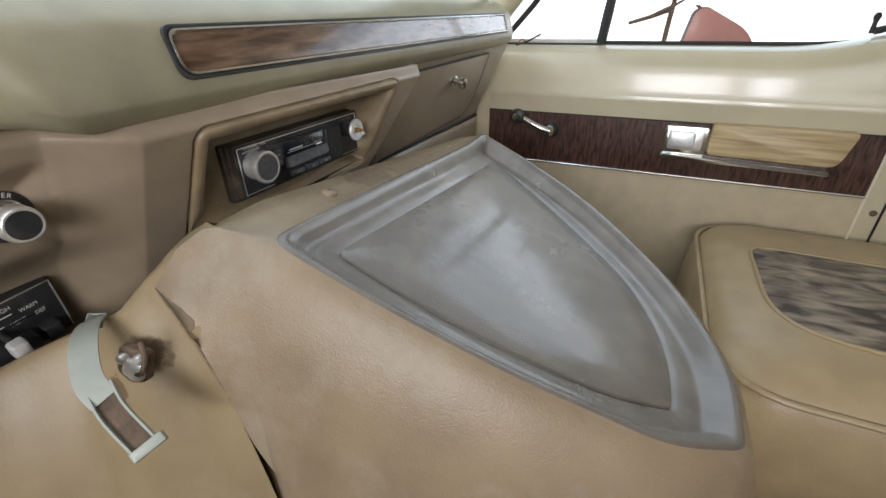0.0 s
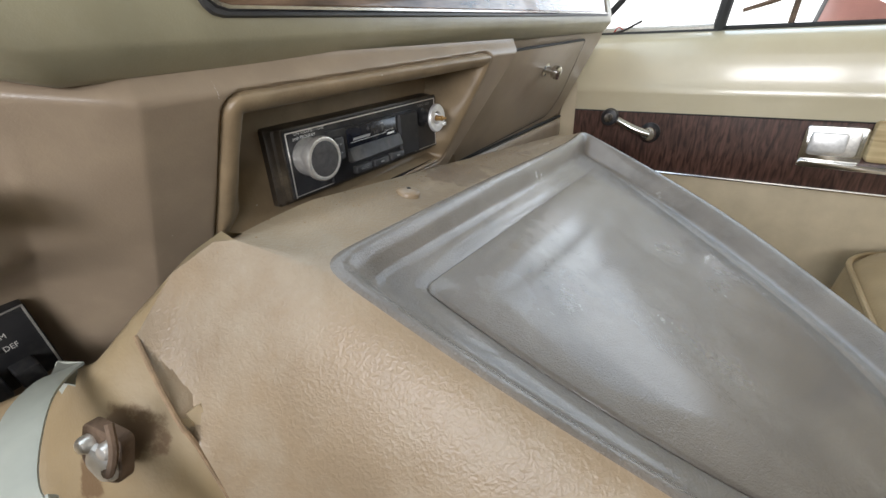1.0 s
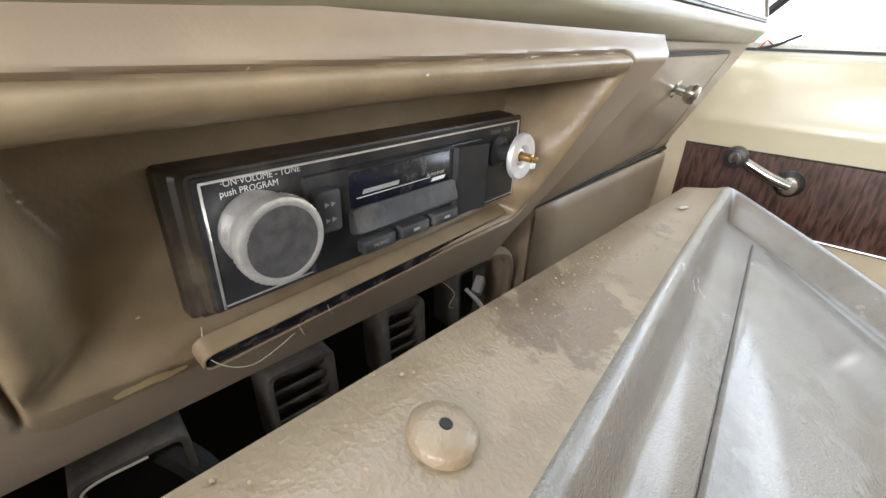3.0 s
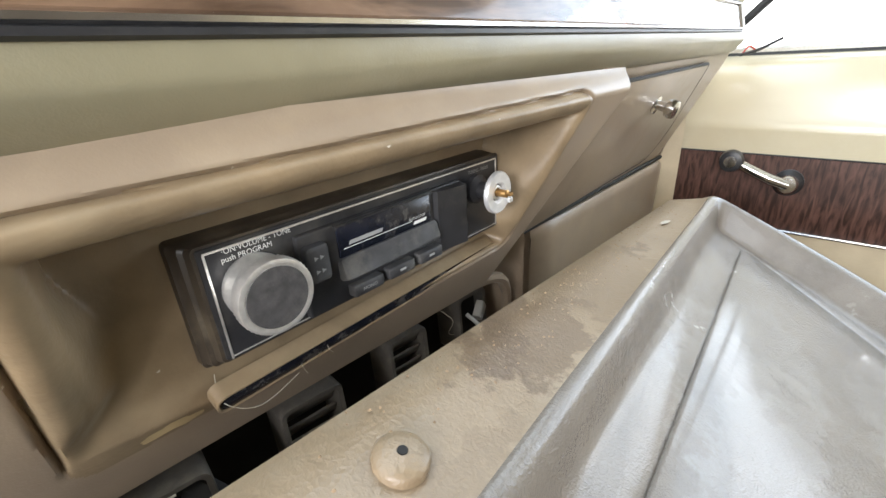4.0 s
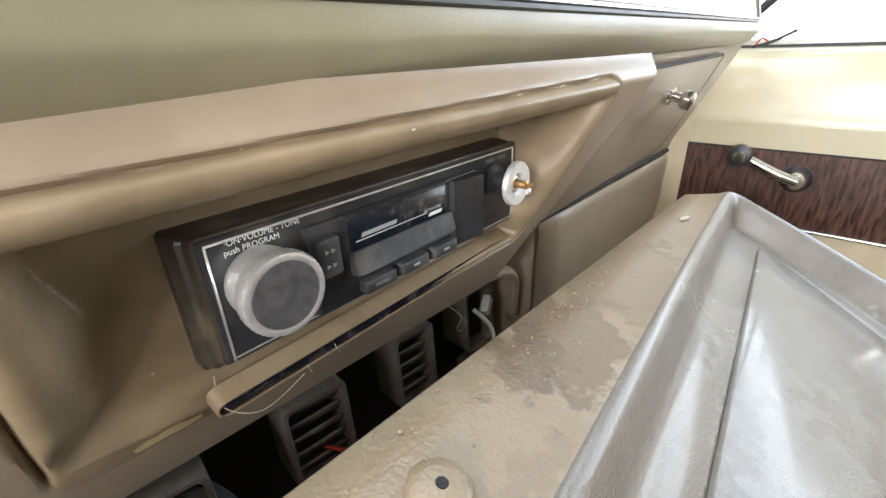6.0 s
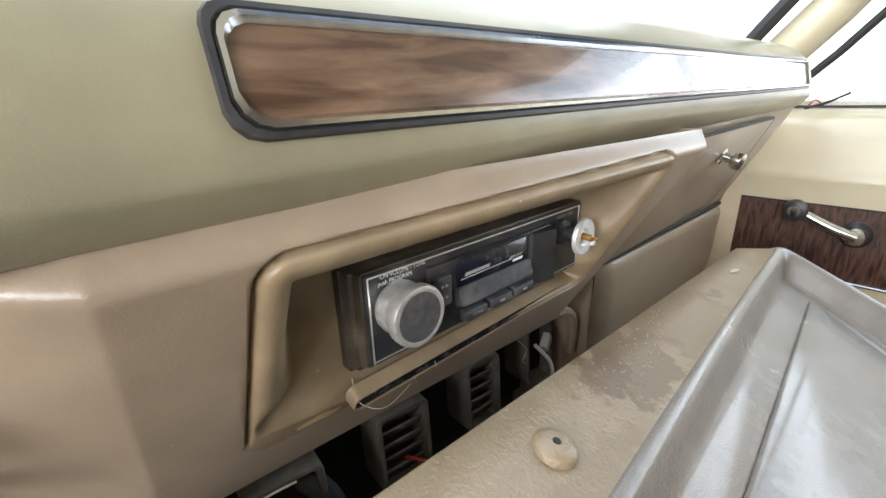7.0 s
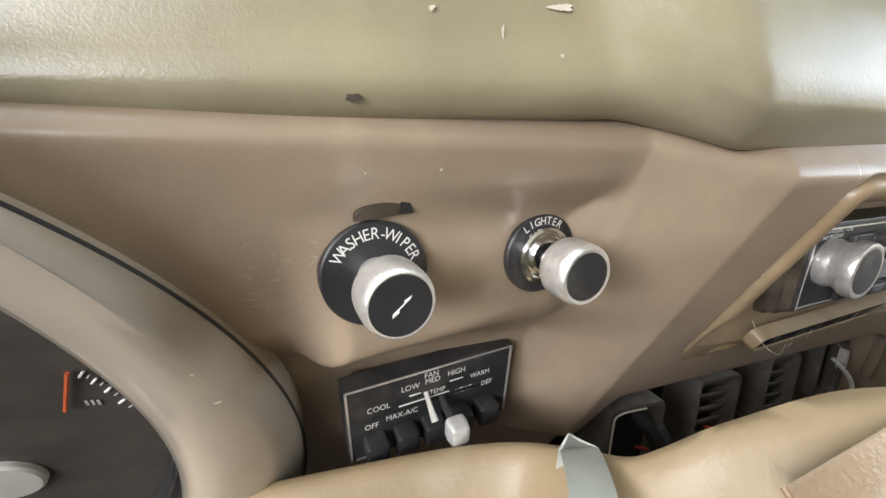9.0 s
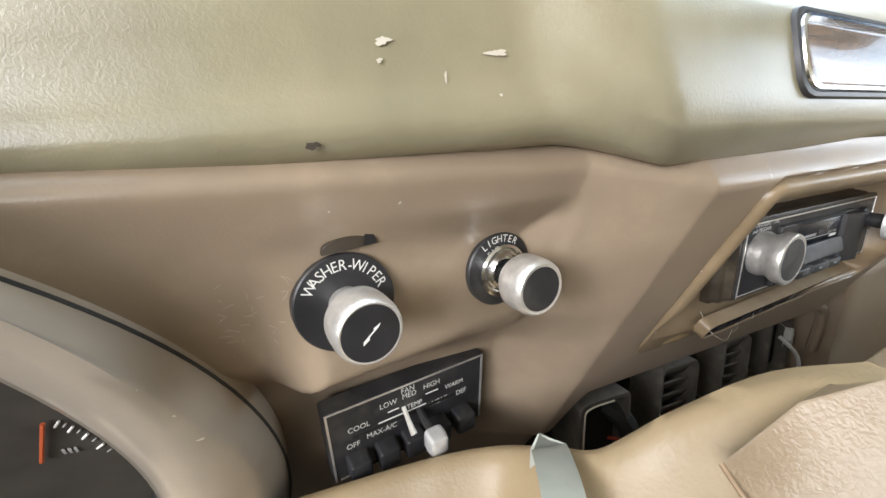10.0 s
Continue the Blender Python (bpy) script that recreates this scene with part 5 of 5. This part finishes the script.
mout = round_poly([(-0.085, -0.10), (0.125, -0.10), (0.085, -0.005), (-0.03, 0.055), (-0.055, 0.045)], [0.02, 0.02, 0.04, 0.02, 0.015], 6)
part("mirror_shell", slab(MM, mout, -0.03, -0.002, 0.006), BLACK, mirror)
# face and stripe carry a painted reflection instead of mirroring
part("mirror_face", slab(MM, [(x * 0.97, y * 0.97) for x, y in mout], -0.004, 0.0, 0.001), REDBARN, mirror, "reddish brown reflection painted on the face")
part("mirror_stripe", slab(MM, [(0.045, -0.09), (0.062, -0.09), (0.070, -0.035), (0.055, -0.030)], -0.002, 0.0008, 0.0003), PALE, mirror, "pale stripe of the painted reflection")
br = place("mirror_bracket", (1.40, 0.06, 0.93), "rusty orange tubular mirror bracket", "bracket")
part("strut", tube([(1.42, 0.060, 0.90), (1.42, 0.055, 1.02), (1.42, 0.048, 1.12)], 0.006, 8), RUST, br)
part("strut", tube([(1.42, 0.150, 1.018), (1.42, 0.10, 1.032), (1.42, 0.052, 1.052)], 0.005, 8, taper=[0.8, 1.0, 1.6]), RUST, br)
part("strut", tube([(1.42, 0.052, 1.055), (1.43, 0.02, 1.075), (1.44, -0.01, 1.05)], 0.004, 8), RUST, br)

# ---- stains, chips and fluff ----
def mark(name, bm, mat, label, category):
    return tagged(link_mesh(name, bm, mat, False), label, category)


def ledge_frame(x, f):
    """Frame lying on the ledge of the engine cover at x; f runs from the ridge to the front edge."""
    a = on_cover((x - 0.7063) / 0.99, -0.042, 0.0085)
    p = a.lerp(ledge_point(x), f) + V((0, 0, 0.0002))
    return basis(p, (1, 0.03, -0.15), (0.15, 0.02, 1.0))


rnd = random.Random(5)
bm = bmesh.new()
for k in range(220):
    fm = ledge_frame(rnd.gauss(0.45, 0.09) if k % 2 else rnd.uniform(0.29, 0.70), rnd.uniform(0.12, 0.97))
    turned(fm, [(rnd.uniform(0.00015, 0.0006), 0.0), (0.00015, 0.0004)], 5, True, bm)
tagged(link_mesh("grit", bm, STAIN), "scattered dirt grains on the cover ledge", "grit", kind="stuff")
mark("ledge_scar", blot(ledge_frame(0.634, 0.45), 0.009, 0.0022, 12, rough=0.2), PALE, "pale torn scar in the vinyl ledge", "scar")

def on_pad_left(x, z):
    """Frame on the driver-side face of the padded top."""
    r = [V(p) for p in pad_ring(x)]
    for a, b in zip(r, r[1:]):
        if a.z <= z <= b.z and a.z > 0.98:
            p = a.lerp(b, (z - a.z) / max(1e-6, b.z - a.z))
            return basis(p + V((0, -0.0006, 0)), (1, -0.2, 0), (-0.2, -1, 0.05))
    return basis(r[6], (1, 0, 0), (0, -1, 0))


for x, z, rx, ry, seed in ((0.181, 1.0200, 0.0029, 0.0010, 21), (0.147, 1.0220, 0.0021, 0.0010, 22), (0.146, 1.017, 0.0008, 0.0006, 23), (0.165, 1.013, 0.0004, 0.0013, 24), (0.182, 1.008, 0.0004, 0.0005, 25)):
    mark("paint_chip", blot(on_pad_left(x, z), rx, ry, seed, rough=0.5), PALE, "pale chip in the vinyl dash pad", "chip")
mark("dark_nick", blot(on_pad_left(0.126, 0.9945), 0.0020, 0.0010, 31), SLEEVE, "dark nick on the dash pad edge", "nick")


def on_skin(x, z, lift=0.0004):
    e = 0.001
    y = float(skin_y(np.array(x), np.array(z)))
    dx = (float(skin_y(np.array(x + e), np.array(z))) - y) / e
    dz = (float(skin_y(np.array(x), np.array(z + e))) - y) / e
    n = V((dx, -1, dz)).normalized()
    return basis(V((x, y, z)) + n * lift, (1, dx, 0), n)


rnd = random.Random(11)
bm = bmesh.new()
for k in range(26):
    m = on_skin(rnd.uniform(0.095, 0.117), rnd.uniform(0.920, 0.953))
    a = rnd.uniform(0, math.pi)
    ln = rnd.uniform(0.0015, 0.005)
    tube([m @ V((-ln / 2 * math.cos(a), -ln / 2 * math.sin(a), 0)), m @ V((0.0003, 0.0002, 0)), m @ V((ln / 2 * math.cos(a), ln / 2 * math.sin(a), 0))], 0.00005, 4, bm)
tagged(link_mesh("scratches", bm, PALE), "fine pale scratches in the dash paint", "scratches", kind="stuff")
for x, z in ((0.152, 0.976), (0.13, 0.975), (0.30, 0.93), (0.275, 0.905), (0.335, 0.90), (0.36, 0.977), (0.41, 0.974), (0.47, 0.9755)):
    mark("paint_chip", blot(on_skin(x, z), rnd.uniform(0.0003, 0.0006), rnd.uniform(0.0002, 0.0005), int(x * 1000), rough=0.5), PALE, "tiny pale chip in the dash paint", "chip")
hood_pts = ringpts(-0.0415, 0.8950, 0.1587, 0.0178, 90, (0, 90))
for k, s in ((38, 0.0005), (34, 0.0004), (30, 0.0006), (24, 0.0004), (14, 0.0008), (19, 0.0005)):
    hood_chip = mark("paint_chip", blot(basis(hood_pts[k] + OUTN * 0.0004, (1, 0, 0), tuple(OUTN)), s, s * 0.7, k, rough=0.6), PALE, "pale chip on the instrument hood", "chip")
    hood_chip.matrix_world = Matrix.Translation((0, 0, -0.007)) @ DRIVER
for k, x in enumerate((0.315, 0.345, 0.40, 0.47, 0.52)):
    mark("lip_chip", blot(basis((x, 0.4165 - 0.06 * (x - 0.3) - 0.0052, 0.8415), (1, -0.05, 0), (0, -1, 0.2)), 0.004, 0.0012, 40 + k, rough=0.5), PALE, "worn pale chip on the vent lip", "chip")
mark("bezel_wear", blot(on_skin(0.333, 0.8735), 0.010, 0.0032, 51, rough=0.3), TAN_WEAR, "worn bright tan corner of the radio bezel", "wear")
# loose fibres hanging from the radio bezel
for k, pts in enumerate(([(0.352, 0.388, 0.887), (0.350, 0.380, 0.878), (0.362, 0.376, 0.870), (0.385, 0.384, 0.868)], [(0.385, 0.385, 0.880), (0.387, 0.382, 0.870), (0.390, 0.385, 0.864)], [(0.402, 0.384, 0.884), (0.400, 0.380, 0.876), (0.404, 0.383, 0.869)],
                         [(0.33, 0.392, 0.872), (0.345, 0.395, 0.862), (0.37, 0.395, 0.860)], [(0.505, 0.405, 0.835), (0.512, 0.398, 0.825), (0.509, 0.400, 0.815), (0.517, 0.402, 0.808)])):
    mark("fibre", tube(curve(pts, 6), 0.00016, 4), WHISKER, "loose pale fibre hanging on the dash", "fibre")
